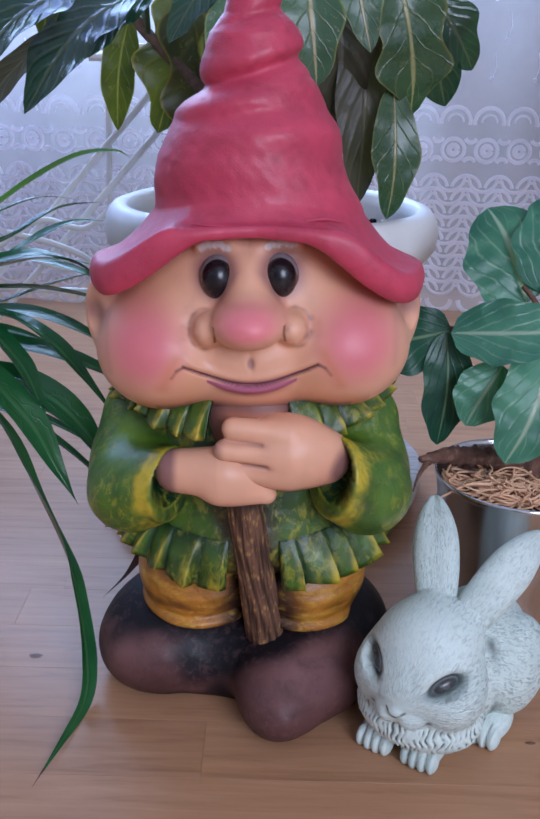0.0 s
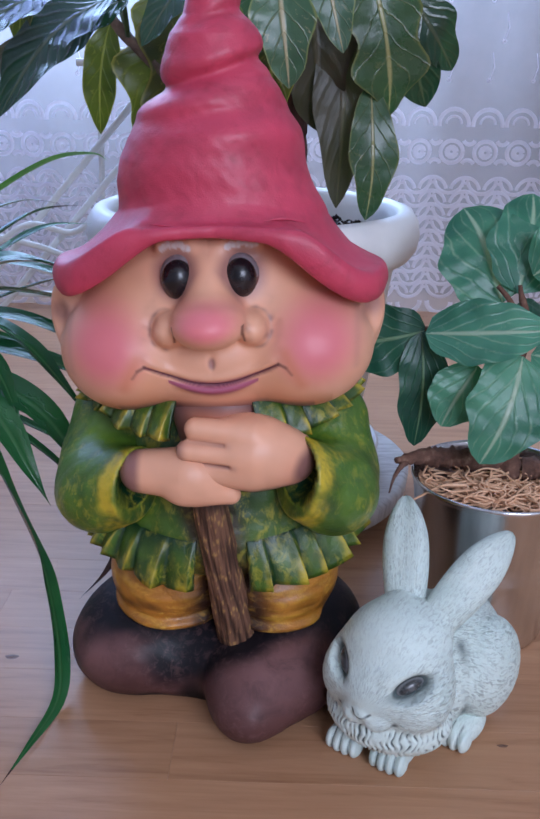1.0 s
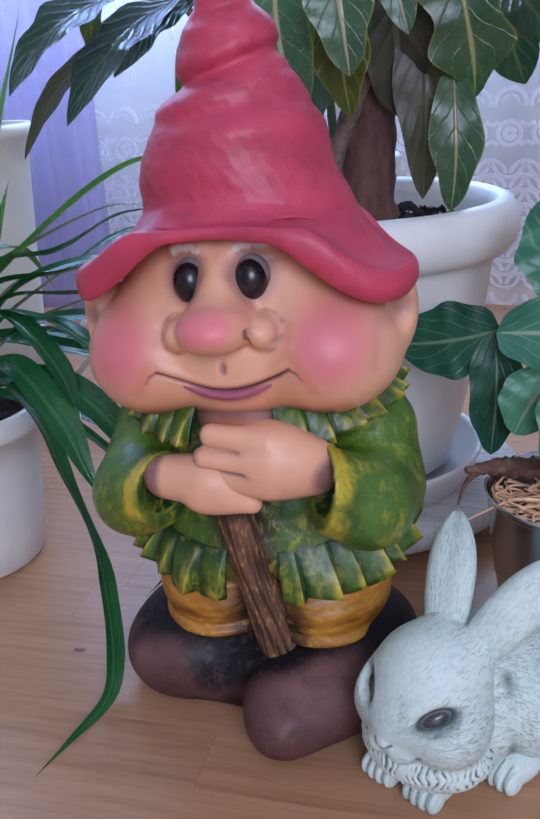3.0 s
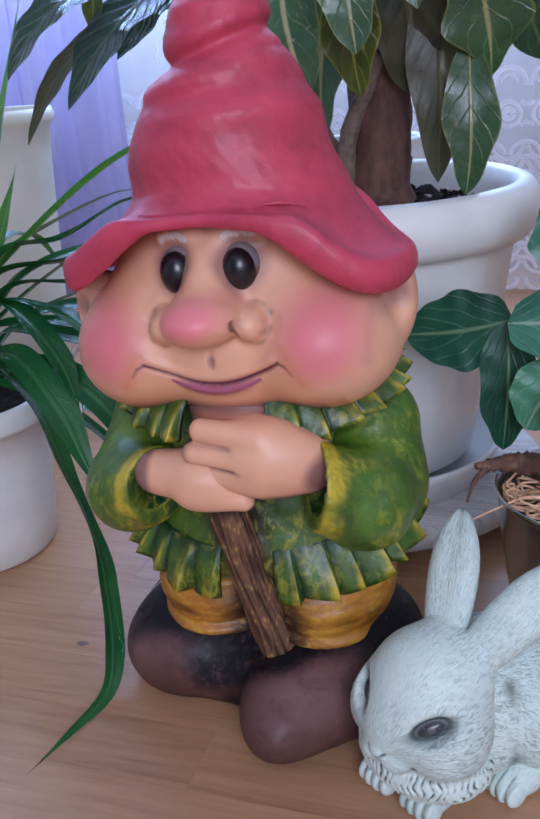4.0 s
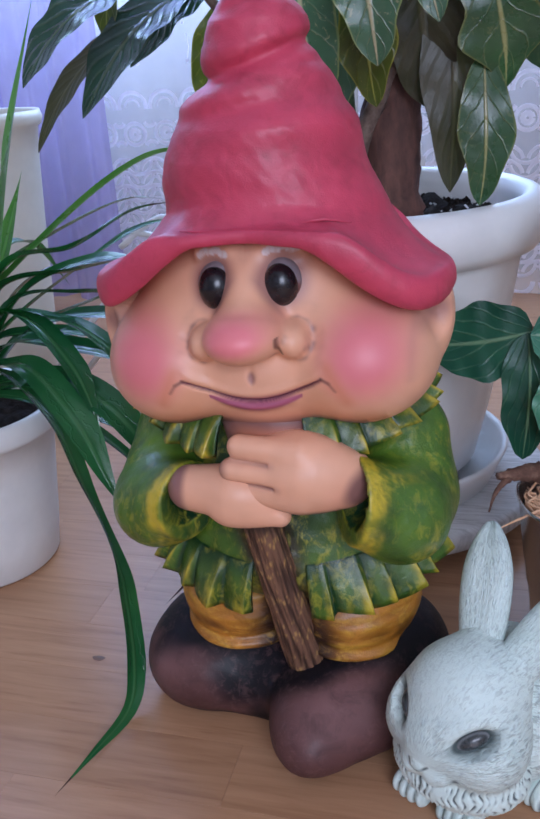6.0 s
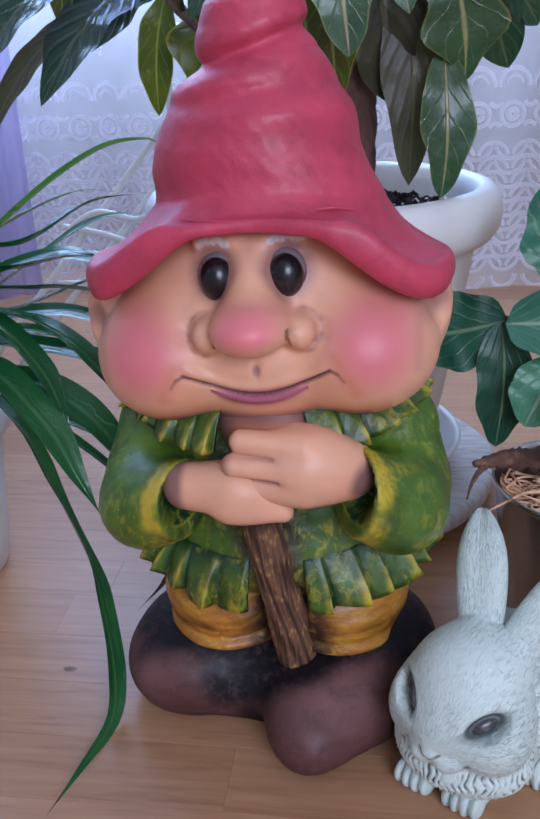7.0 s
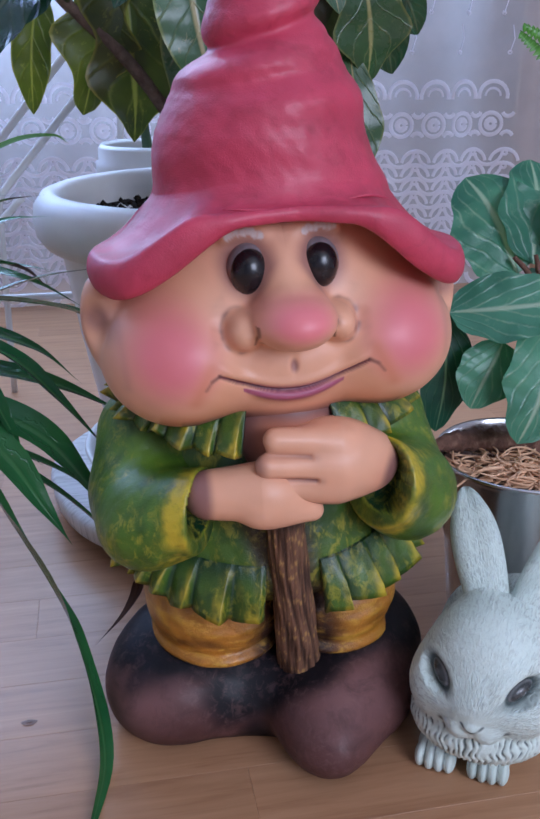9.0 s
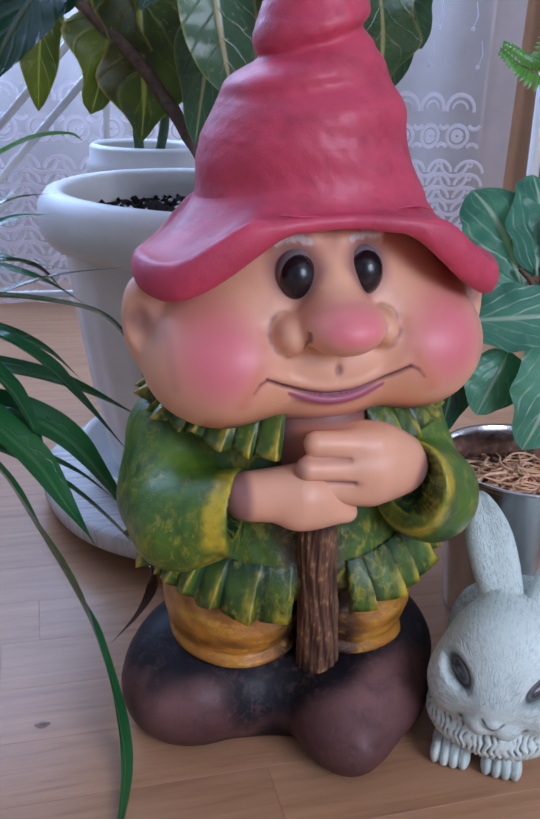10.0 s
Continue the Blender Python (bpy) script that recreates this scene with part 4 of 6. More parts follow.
        c = blend(c, (0.55, 0.56, 0.28), 0.5 * np.clip(w[:, 0] * 2 - 1.2, 0, 1) * stroke)
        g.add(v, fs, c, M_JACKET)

    def up_round(ang):
        return max(0.0, 1 + math.sin(ang))

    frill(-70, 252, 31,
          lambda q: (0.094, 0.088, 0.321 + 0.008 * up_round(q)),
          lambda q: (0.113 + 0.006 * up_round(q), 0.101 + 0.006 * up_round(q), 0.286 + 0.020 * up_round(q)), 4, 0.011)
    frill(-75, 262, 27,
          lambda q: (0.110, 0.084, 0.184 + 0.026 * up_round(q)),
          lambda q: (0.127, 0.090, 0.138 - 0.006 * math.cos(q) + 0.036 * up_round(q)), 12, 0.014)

    # hands clasped on the staff
    reach = np.array((0.0, -0.011, 0.006))

    def upper_hand(p):
        p = p - reach
        d = ell(p, (0.044, 0.684, 0.272), (0.043, 0.025, 0.033), 0)
        d = join(d, cap(p, (0.078, 0.694, 0.264), (0.052, 0.683, 0.270), 0.0240, 0.026), 0.014)
        for z0, z1, y, x in ((0.294, 0.2965, 0.668, 0.003), (0.2765, 0.2785, 0.6645, -0.0035), (0.258, 0.2605, 0.6665, 0.002)):
            d = join(d, cap(p, (0.048, y + 0.004, z0 - 0.002), (x, y + 0.003, z1), 0.0110, 0.0092), 0.0065)
        for z0, z1, x0 in ((0.2860, 0.2885, 0.026), (0.2680, 0.2700, 0.030)):
            d = d + 0.0024 * np.exp(-(cap(p * np.array((1, 0.2, 1)), (-0.012, 0.131, z1), (x0, 0.131, z0), 0, 0) / 0.0020) ** 2)
        return d

    v, f = star(upper_hand, (0.035, 0.669, 0.279), 380, 280, 0.12, False, 40, 0.6, 0.5)
    c = np.tile(SKIN, (len(v), 1)) * (1 + 0.05 * wobble(v, 90, 2))[:, None]
    world_v, v = v, v - reach
    flat = v * np.array((1, 0.2, 1))
    for z0, z1, x0 in ((0.2860, 0.2885, 0.026), (0.2680, 0.2700, 0.030)):
        c = blend(c, WASH_SHADE * 0.8, 0.95 * near_line(flat, (-0.012, 0.131, z1), (x0, 0.131, z0), 0.0006, 0.0028))
        c = blend(c, WASH_SHADE * 1.8, 0.35 * near_line(flat, (-0.012, 0.131, z1), (x0 + 0.004, 0.131, z0), 0.001, 0.006))
    c = blend(c, (0.72, 0.30, 0.20), 0.6 * near(v, (0.075, 0.68, 0.262), 0.008, 0.026))
    # wrist in the cuff and underside of the hand carry painted shade
    c = blend(c, WASH_SHADE * 1.2, 0.85 * near(v, (0.092, 0.68, 0.262), 0.010, 0.020))
    c = blend(c, WASH_SHADE, 0.7 * np.clip((0.250 - v[:, 2]) / 0.006, 0, 1))
    c = blend(c, WASH_SHADE * 1.3, 0.6 * np.clip((0.0 - v[:, 0]) / 0.010, 0, 1))
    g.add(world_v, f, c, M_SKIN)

    def lower_hand(p):
        p = p - reach
        d = cap(p, (-0.044, 0.683, 0.252), (-0.006, 0.677, 0.254), 0.0185, 0.0225)
        d = join(d, ell(p, (0.004, 0.676, 0.250), (0.026, 0.019, 0.020), 0), 0.012)
        d = join(d, cap(p, (-0.008, 0.670, 0.243), (0.031, 0.674, 0.2370), 0.0125, 0.0088), 0.010)
        return d

    v, f = star(lower_hand, (-0.01, 0.667, 0.256), 200, 140, 0.12)
    c = np.tile(SKIN, (len(v), 1)) * (1 + 0.05 * wobble(v, 90, 4))[:, None]
    # same painted shade at this wrist and below the fingers
    c = blend(c, WASH_SHADE * 1.3, 0.85 * np.clip((-0.040 - v[:, 0]) / 0.008, 0, 1))
    c = blend(c, WASH_SHADE, 0.6 * np.clip((0.240 - v[:, 2]) / 0.006, 0, 1))
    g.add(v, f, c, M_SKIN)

    # throat and breast between the collar's ends
    def throat(p):
        return join(ell(p, (0.019, 0.712, 0.312), (0.044, 0.036, 0.030)), ell(p, (0.020, 0.704, 0.285), (0.036, 0.030, 0.034)), 0.02)

    v, f = star(throat, (0.019, 0.712, 0.30), 110, 80, 0.09)
    c = np.tile(SKIN, (len(v), 1)) * (1 + 0.06 * wobble(v, 90, 7))[:, None]
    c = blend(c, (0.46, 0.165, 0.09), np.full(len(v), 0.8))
    # chin's and collar's shade put into the throat's colour
    c = blend(c, WASH_SHADE * 1.3, 0.85 * np.clip((np.abs(v[:, 0] - 0.019) - 0.014) / 0.018, 0, 1))
    c = blend(c, WASH_SHADE * 0.9, 0.85 * np.clip((v[:, 2] - 0.304) / 0.012, 0, 1))
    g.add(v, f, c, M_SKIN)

    # staff: bundled bark strands, cut off square on the shoes
    n, seg = 90, 96
    a0, a1 = np.array((0.0100, 0.668, 0.248)), np.array((0.0370, 0.7150, 0.048))
    ax = (a1 - a0) / np.linalg.norm(a1 - a0)
    sx = np.cross(ax, (0, 1, 0))
    sx /= np.linalg.norm(sx)
    sy = np.cross(ax, sx)
    pts, ridge = [], []
    for i in range(n):
        s = i / (n - 1)
        for k in range(seg):
            q = 2 * math.pi * k / seg
            h = 0.5 * math.sin(7 * q + 3 * math.sin(5 * s + 2 * q)) + 0.4 * math.sin(19 * q + 6 * s + 2.5 * math.sin(9 * s + q)) + 0.35 * math.sin(33 * q - 7 * s + 2 * math.sin(15 * s + 3 * q))
            h += 0.3 * math.sin(23 * s + 4 * q)
            r = (0.0138 + 0.0050 * s + 0.0008 * h) * (1.0 if s < 0.985 else 0.85)
            pts.append(a0 + ax * s * np.linalg.norm(a1 - a0) + r * (math.cos(q) * sx + math.sin(q) * sy))
            ridge.append(h)
    v, h = np.array(pts), np.array(ridge)
    c = blend(np.tile((0.050, 0.024, 0.015), (len(v), 1)), (0.22, 0.115, 0.065), (h + 0.9) / 1.5)
    c = blend(c, (0.50, 0.31, 0.10), 0.85 * np.clip((wobble(v * np.array((1, 1, 0.22)), 700, 8) + 0.6 * wobble(v, 170, 9) - 0.35) * 3, 0, 1) * np.clip(h + 0.5, 0, 1))
    # hands' shade painted on the staff's upper end
    c = blend(c, (0.03, 0.016, 0.012), 0.8 * np.clip((v[:, 2] - 0.222) / 0.012, 0, 1))
    g.add(v, grid_faces(seg, n, True) + [tuple(range((n - 1) * seg, n * seg))], c, M_STICK)

    # knee breeches with a crumpled band
    def breeches(p):
        q = p.copy()
        q[:, 0] = np.abs(p[:, 0] - GX - 0.004)
        d = ell(q, (0.050, 0.764, 0.118), (0.062, 0.074, 0.052))
        d = join(d, ell(q, (0.049, 0.764, 0.088), (0.060, 0.072, 0.015)), 0.005)
        return d

    v, f = star(breeches, (GX, 0.765, 0.115), 240, 150, 0.18, False, 40, 0.4, 0.0)
    crease = wobble(v * np.array((0.5, 0.5, 1.6)), 120, 71)
    v = v + 0.0020 * crease[:, None] * np.array((0.2, -0.9, 0.3))
    c = np.tile((0.46, 0.19, 0.016), (len(v), 1)) * (1 + 0.3 * wobble(v, 80, 6))[:, None]
    c = blend(c, (0.66, 0.37, 0.03), 0.75 * np.clip(crease, 0, 1))
    c = blend(c, (0.14, 0.05, 0.008), 0.7 * np.clip(-crease - 0.1, 0, 1))
    # painted-in shade behind the staff and below the band
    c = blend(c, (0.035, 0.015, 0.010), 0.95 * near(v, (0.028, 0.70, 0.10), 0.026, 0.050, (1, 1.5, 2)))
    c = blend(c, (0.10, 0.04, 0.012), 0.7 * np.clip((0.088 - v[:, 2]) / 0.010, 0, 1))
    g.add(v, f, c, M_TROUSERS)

    # big soft shoes grown together
    def shoes(p):
        d = ell(p, (-0.076, 0.746, 0.038), (0.056, 0.062, 0.047), 20)
        d = join(d, ell(p, (-0.050, 0.738, 0.028), (0.066, 0.038, 0.034)), 0.025)
        d = join(d, ell(p, (-0.048, 0.780, 0.056), (0.060, 0.055, 0.042)), 0.03)
        d = join(d, ell(p, (0.046, 0.682, 0.032), (0.040, 0.062, 0.038), 4), 0.025)
        d = join(d, ell(p, (0.076, 0.706, 0.034), (0.056, 0.048, 0.038), -35), 0.035)
        d = join(d, ell(p, (0.106, 0.744, 0.048), (0.050, 0.060, 0.048), -25), 0.03)
        d = join(d, ell(p, (0.085, 0.782, 0.060), (0.058, 0.052, 0.040)), 0.03)
        d = join(d, ell(p, (0.016, 0.750, 0.034), (0.075, 0.046, 0.044)), 0.03)
        d = join(d, ell(p, (0.004, 0.728, 0.022), (0.048, 0.026, 0.030)), 0.025)
        return np.maximum(d, -p[:, 2])

    v, f = star(shoes, (0.02, 0.755, 0.025), 340, 190, 0.2, True)
    v = v + 0.0013 * wobble(v, 60, 81)[:, None] * np.array((0.3, -0.6, 0.0))
    c = np.tile((0.105, 0.046, 0.042), (len(v), 1)) * (1 + 0.35 * wobble(v, 40, 7))[:, None]
    # paler brown highlights painted on both toes
    c = blend(c, (0.24, 0.125, 0.12), 0.8 * near(v, (-0.098, 0.712, 0.055), 0.005, 0.050))
    c = blend(c, (0.24, 0.125, 0.12), 0.8 * near(v, (0.062, 0.662, 0.065), 0.005, 0.062))
    c = blend(c, (0.15, 0.072, 0.072), 0.6 * np.clip(wobble(v, 70, 83), 0, 1))
    # black painted in as shade under the breeches, between the shoes, along the floor
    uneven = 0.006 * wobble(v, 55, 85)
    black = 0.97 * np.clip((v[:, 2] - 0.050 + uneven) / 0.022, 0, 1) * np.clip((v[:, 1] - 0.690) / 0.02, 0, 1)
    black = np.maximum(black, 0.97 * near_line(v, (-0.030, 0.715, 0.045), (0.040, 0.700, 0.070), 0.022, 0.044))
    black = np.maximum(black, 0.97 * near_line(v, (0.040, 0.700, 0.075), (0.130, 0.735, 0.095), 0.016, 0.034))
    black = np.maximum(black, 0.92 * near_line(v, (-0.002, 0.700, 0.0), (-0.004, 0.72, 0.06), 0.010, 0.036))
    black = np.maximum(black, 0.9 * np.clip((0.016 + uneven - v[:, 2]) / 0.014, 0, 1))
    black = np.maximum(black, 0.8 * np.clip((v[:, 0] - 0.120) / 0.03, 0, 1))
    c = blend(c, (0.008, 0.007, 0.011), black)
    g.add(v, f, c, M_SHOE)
    return g.build("garden_gnome", (GX, GY, 0))


tagged(gnome(), "painted garden gnome in a red pointed hat leaning on a staff", "statue")

# ---- the rabbit ----


def ell_turned(p, c, r, axes):
    """An ellipsoid with its three half-axes along the given directions."""
    q = (p - np.array(c)) @ np.array(axes).T
    r = np.array(r, float)
    k0 = np.linalg.norm(q / r, axis=1)
    k1 = np.linalg.norm(q / (r * r), axis=1) + 1e-9
    return k0 * (k0 - 1) / k1


def rabbit():
    g = Cast()
    PALE, GREY = np.array((0.74, 0.85, 0.79)), np.array((0.075, 0.100, 0.098))
    ax = np.array((-0.54, -0.842, 0.0))
    sd = np.array((-0.842, 0.54, 0.0))
    TURN = -32.7

    def at(fwd, side, z):
        q = np.array((0.1765, 0.6480, 0)) + ax * fwd + sd * side
        return (q[0], q[1], z)

    eyes = []
    for s in (-1, 1):
        long = -0.028 * ax + s * 0.0216 * sd + np.array((0, 0, 0.013))
        long /= np.linalg.norm(long)
        out = 0.62 * ax + s * 0.72 * sd + np.array((0, 0, 0.25))
        out -= long * out.dot(long)
        out /= np.linalg.norm(out)
        eyes.append((np.array(at(0.0345, s * 0.0300, 0.1015)), (long, np.cross(out, long), out)))

    def head(p):
        d = ell(p, at(0.0, 0, 0.102), (0.048, 0.047, 0.047), TURN)
        # cheeks and muzzle
        for s in (-1, 1):
            d = join(d, ell(p, at(0.012, s * 0.030, 0.080), (0.029, 0.036, 0.033), TURN), 0.014)
        d = join(d, ell(p, at(0.034, 0, 0.084), (0.026, 0.028, 0.026), TURN), 0.018)
        # brows and sockets
        for c, axes in eyes:
            d = join(d, ell_turned(p, c + axes[1] * 0.0120 - axes[2] * 0.004, (0.021, 0.008, 0.009), axes), 0.009)
            d = cut(d, ell_turned(p, c + axes[2] * 0.0070, (0.0195, 0.0098, 0.0085), axes), 0.005)
        # ears' roots
        d = join(d, cap(p, (0.183, 0.664, 0.124), (0.188, 0.692, 0.146), 0.018, 0.009), 0.018)
        d = join(d, cap(p, (0.203, 0.654, 0.118), (0.226, 0.670, 0.140), 0.018, 0.010), 0.016)
        # nose pads over a broad ruff under the jaw
        d = join(d, ell(p, at(0.006, 0, 0.046), (0.057, 0.047, 0.029), TURN), 0.006)
        for s in (-1, 1):
            d = join(d, ell(p, at(0.049, s * 0.0095, 0.0690), (0.0125, 0.0125, 0.0105), TURN), 0.005)
        d = join(d, ell(p, at(0.0600, 0, 0.0765), (0.0065, 0.0045, 0.0045), TURN), 0.004)
        return np.maximum(d, -p[:, 2])

    def push(v, c, amount):
        d = v - np.array(c)
        d /= np.linalg.norm(d, axis=1)[:, None] + 1e-9
        return v + d * amount[:, None]

    def coat(v, seed):
        c = np.tile(PALE, (len(v), 1)) * (1 + 0.04 * wobble(v, 30, seed))[:, None]
        return blend(c, (0.40, 0.54, 0.49), 0.45 * np.clip(wobble(v, 50, seed + 4), 0, 1))

    def strands(v, start, axis):
        """Fur runs away from a point: distance from it and arc round the axis."""
        q = v - np.array(start)
        axis = np.array(axis) / np.linalg.norm(axis)
        e1 = np.cross(axis, (0.1, 0.2, 1.0))
        e1 /= np.linalg.norm(e1)
        e2 = np.cross(axis, e1)
        return np.stack([np.arctan2(q @ e2, q @ e1) * 0.040, np.linalg.norm(q, axis=1)], 1)

    hc = at(0.006, 0, 0.085)
    v, f = star(head, hc, 360, 280, 0.13, True, 40, 0.45, 0.2)
    c = coat(v, 3)
    q = v - np.array(hc)
    fwd, side = (v - np.array(at(0, 0, 0))) @ ax, (v - np.array(at(0, 0, 0))) @ sd
    ang = np.arctan2(q @ sd, q @ ax)
    low = np.clip((0.064 - v[:, 2]) / 0.006, 0, 1) * np.clip((np.abs(ang) * 0.4 + 0.066 - v[:, 2] - 0.0), 0, 1).astype(bool)
    comb = np.sin(ang * 58 + 1.6 * np.sin(v[:, 2] * 420 + ang * 7) + 2.2 * wobble(v, 110, 8))
    tuft = comb * np.clip(0.6 + 0.8 * wobble(v * np.array((1, 1, 1.6)), 210, 18), 0, 1)
    v2 = push(v, hc, 0.0011 * low * tuft + 0.0002 * wobble(v, 300, 5))
    c = blend(c, GREY * 0.9, 0.85 * low * np.clip(-1.5 * tuft - 0.15, 0, 1))
    fur = 0.55 - 0.35 * near(v, at(0.03, 0, 0.14), 0.01, 0.05) + 0.35 * near(v, at(0.02, -0.05, 0.08), 0.01, 0.045)
    fur = fur * (1 - 0.8 * near(v, at(0.055, 0, 0.075), 0.012, 0.022))
    fur = fur * (1 - low)
    for s, (e, axes) in zip((-1, 1), eyes):
        l = (v - e) @ np.array(axes).T
        rim = np.sqrt((l[:, 0] / 0.0180) ** 2 + (l[:, 1] / 0.0085) ** 2)
        face = l[:, 2] > -0.012
        c = blend(c, GREY * 0.55, 0.95 * np.clip((1.08 - rim) / 0.25, 0, 1) * face)
        c = blend(c, GREY * 1.6, 0.5 * np.clip((1.7 - rim) / 0.6, 0, 1) * face * (l[:, 1] < 0.004))
        c = blend(c, GREY * 1.1, 0.7 * near_line(v, at(0.0475, s * 0.018, 0.095), at(0.053, s * 0.016, 0.088), 0.0005, 0.004))
        # nostrils, mouth line, corner of the mouth
        c = blend(c, GREY, 0.85 * near_line(v, at(0.064, 0, 0.0735), at(0.061, s * 0.0085, 0.0790), 0.0004, 0.0020))
        c = blend(c, GREY, 0.75 * near_line(v, at(0.064, 0, 0.0735), at(0.062, 0.0, 0.0640), 0.0004, 0.0018))
        c = blend(c, GREY, 0.7 * near_line(v, at(0.060, s * 0.004, 0.0625), at(0.050, s * 0.022, 0.0640), 0.0006, 0.0028))
        c = blend(c, GREY * 0.7, 0.85 * near(v, at(0.047, s * 0.0245, 0.0690), 0.0015, 0.0055))
        c = blend(c, GREY, 0.6 * near_line(v, at(0.040, s * 0.034, 0.0575), at(0.0, s * 0.062, 0.068), 0.0006, 0.0035))
    c = blend(c, GREY * 1.3, 0.55 * near(v, (0.203, 0.674, 0.140), 0.004, 0.014))
    g.add(v2, f, np.concatenate([c, fur[:, None]], 1), M_RABBIT, strands(v, at(0.06, 0, 0.076), -ax))
    for e, axes in eyes:
        v, f = star(lambda p: ell_turned(p, e - axes[2] * 0.0035, (0.0145, 0.0072, 0.0085), axes), e - axes[2] * 0.0035, 60, 44, 0.03)
        l = (v - e) @ np.array(axes).T
        ring = np.sqrt((l[:, 0] / 0.0125) ** 2 + (l[:, 1] / 0.0060) ** 2)
        c = blend(np.tile((0.045, 0.050, 0.052), (len(v), 1)), (0.22, 0.23, 0.24), 0.9 * np.clip(1 - np.abs(ring - 0.95) / 0.16, 0, 1))
        c = blend(c, (0.11, 0.115, 0.12), 0.9 * np.clip((0.45 - np.hypot(l[:, 0] / 0.0085, l[:, 1] / 0.0085)) / 0.2, 0, 1))
        g.add(v, f, c, M_EYE)

    # ears laid back, one upright and one out to the side
    for a, b, face in (((0.185, 0.668, 0.132), (0.190, 0.748, 0.204), (-0.3, -0.8, 0.5)), ((0.208, 0.655, 0.126), (0.280, 0.702, 0.193), (-0.1, -0.95, 0.3))):
        a, b = np.array(a), np.array(b)
        d = (b - a) / np.linalg.norm(b - a)
        fn = np.array(face) - d * np.dot(face, d)
        fn /= np.linalg.norm(fn)
        sw = np.cross(d, fn)
        n, seg = 70, 60
        pts, uvs = [], []
        length = np.linalg.norm(b - a)
        for i in range(n):
            s = i / (n - 1)
            w = 0.0150 + 0.0062 * math.sin(math.pi * min(1, s * 0.95 + 0.05)) ** 0.9
            w *= math.sqrt(max(0.0, 1 - max(0.0, (s - 0.52) / 0.48) ** 2.2))
            for k in range(seg):
                t = 2 * math.pi * k / seg
                x, y = math.cos(t) * w, math.sin(t) * (0.0115 * (w / 0.02) + 0.001)
                hollow = math.exp(-((x / w if w > 1e-6 else 0) / 0.50) ** 2) * 0.0030 * min(1, 3 * s) if math.sin(t) > 0 else 0
                pts.append(a + d * length * s + sw * x + fn * (y - hollow))
                uvs.append((t * 0.016, s * length))
        v = np.array(pts)
        c = coat(v, 9)
        c = blend(c, GREY * 1.8, 0.35 * near(v, tuple(a + fn * 0.01), 0.006, 0.022))
        g.add(v, grid_faces(seg, n, True), np.concatenate([c, np.full((len(v), 1), 0.55)], 1), M_RABBIT, np.array(uvs))

    # crouching body, haunch, paws
    def body(p):
        d = ell(p, (0.232, 0.708, 0.060), (0.050, 0.072, 0.060), -35)
        d = join(d, ell(p, (0.190, 0.668, 0.050), (0.042, 0.044, 0.046), -40), 0.03)
        d = join(d, ell(p, (0.266, 0.690, 0.058), (0.030, 0.046, 0.049), -35), 0.006)
        d = join(d, ell(p, (0.203, 0.732, 0.060), (0.030, 0.046, 0.048), -35), 0.006)
        d = join(d, ell(p, (0.272, 0.752, 0.050), (0.020, 0.020, 0.020)), 0.006)
        return np.maximum(d, -p[:, 2])

    bc = (0.222, 0.695, 0.045)
    v, f = star(body, bc, 260, 170, 0.16, True)
    v2 = push(v, bc, 0.0004 * wobble(v, 280, 22) * (v[:, 2] > 0.004))
    c = coat(v, 23)
    c = blend(c, GREY * 1.2, 0.7 * near_line(v, (0.236, 0.662, 0.100), (0.243, 0.650, 0.030), 0.001, 0.010))
    g.add(v2, f, np.concatenate([c, np.full((len(v), 1), 0.75)], 1), M_RABBIT, strands(v, (0.18, 0.66, 0.11), (0.6, 0.75, -0.2)))
    for x, y, turn, long in ((0.144, 0.652, -34, 0.022), (0.181, 0.632, -30, 0.024), (0.247, 0.666, -38, 0.030)):
        s, k = math.sin(radians(turn)), math.cos(radians(turn))

        def paw(p):
            d = ell(p, (x, y, 0.012), (0.0175, long, 0.0155), turn)
            for j in (-1.5, -0.5, 0.5, 1.5):
                cx, cy = 0.0080 * j, -long * (0.74 - 0.06 * abs(j))
                d = join(d, ell(p, (x + cx * k - cy * s, y + cx * s + cy * k, 0.0095), (0.0052, 0.0105, 0.0105), turn), 0.0018)
            return np.maximum(d, -p[:, 2])

        v, f = star(paw, (x, y, 0.006), 150, 80, 0.07, True)
        c = coat(v, 31)
        lx = (v[:, 0] - x) * k + (v[:, 1] - y) * s
        ly = -(v[:, 0] - x) * s + (v[:, 1] - y) * k
        gap = np.clip(1 - np.min([np.abs(lx - o) for o in (-0.008, 0.0, 0.008)], axis=0) / 0.0013, 0, 1) * np.clip((-ly - long * 0.45) / 0.004, 0, 1)
        c = blend(c, GREY * 0.7, 0.85 * gap)
        g.add(v, f, np.concatenate([c, np.full((len(v), 1), 0.25)], 1), M_RABBIT, np.stack([lx, ly], 1))
    return g.build("garden_rabbit", (0.21, 0.68, 0))


tagged(rabbit(), "pale mint white cast stone rabbit with one raised ear", "statue")

# ---- pots and plants ----


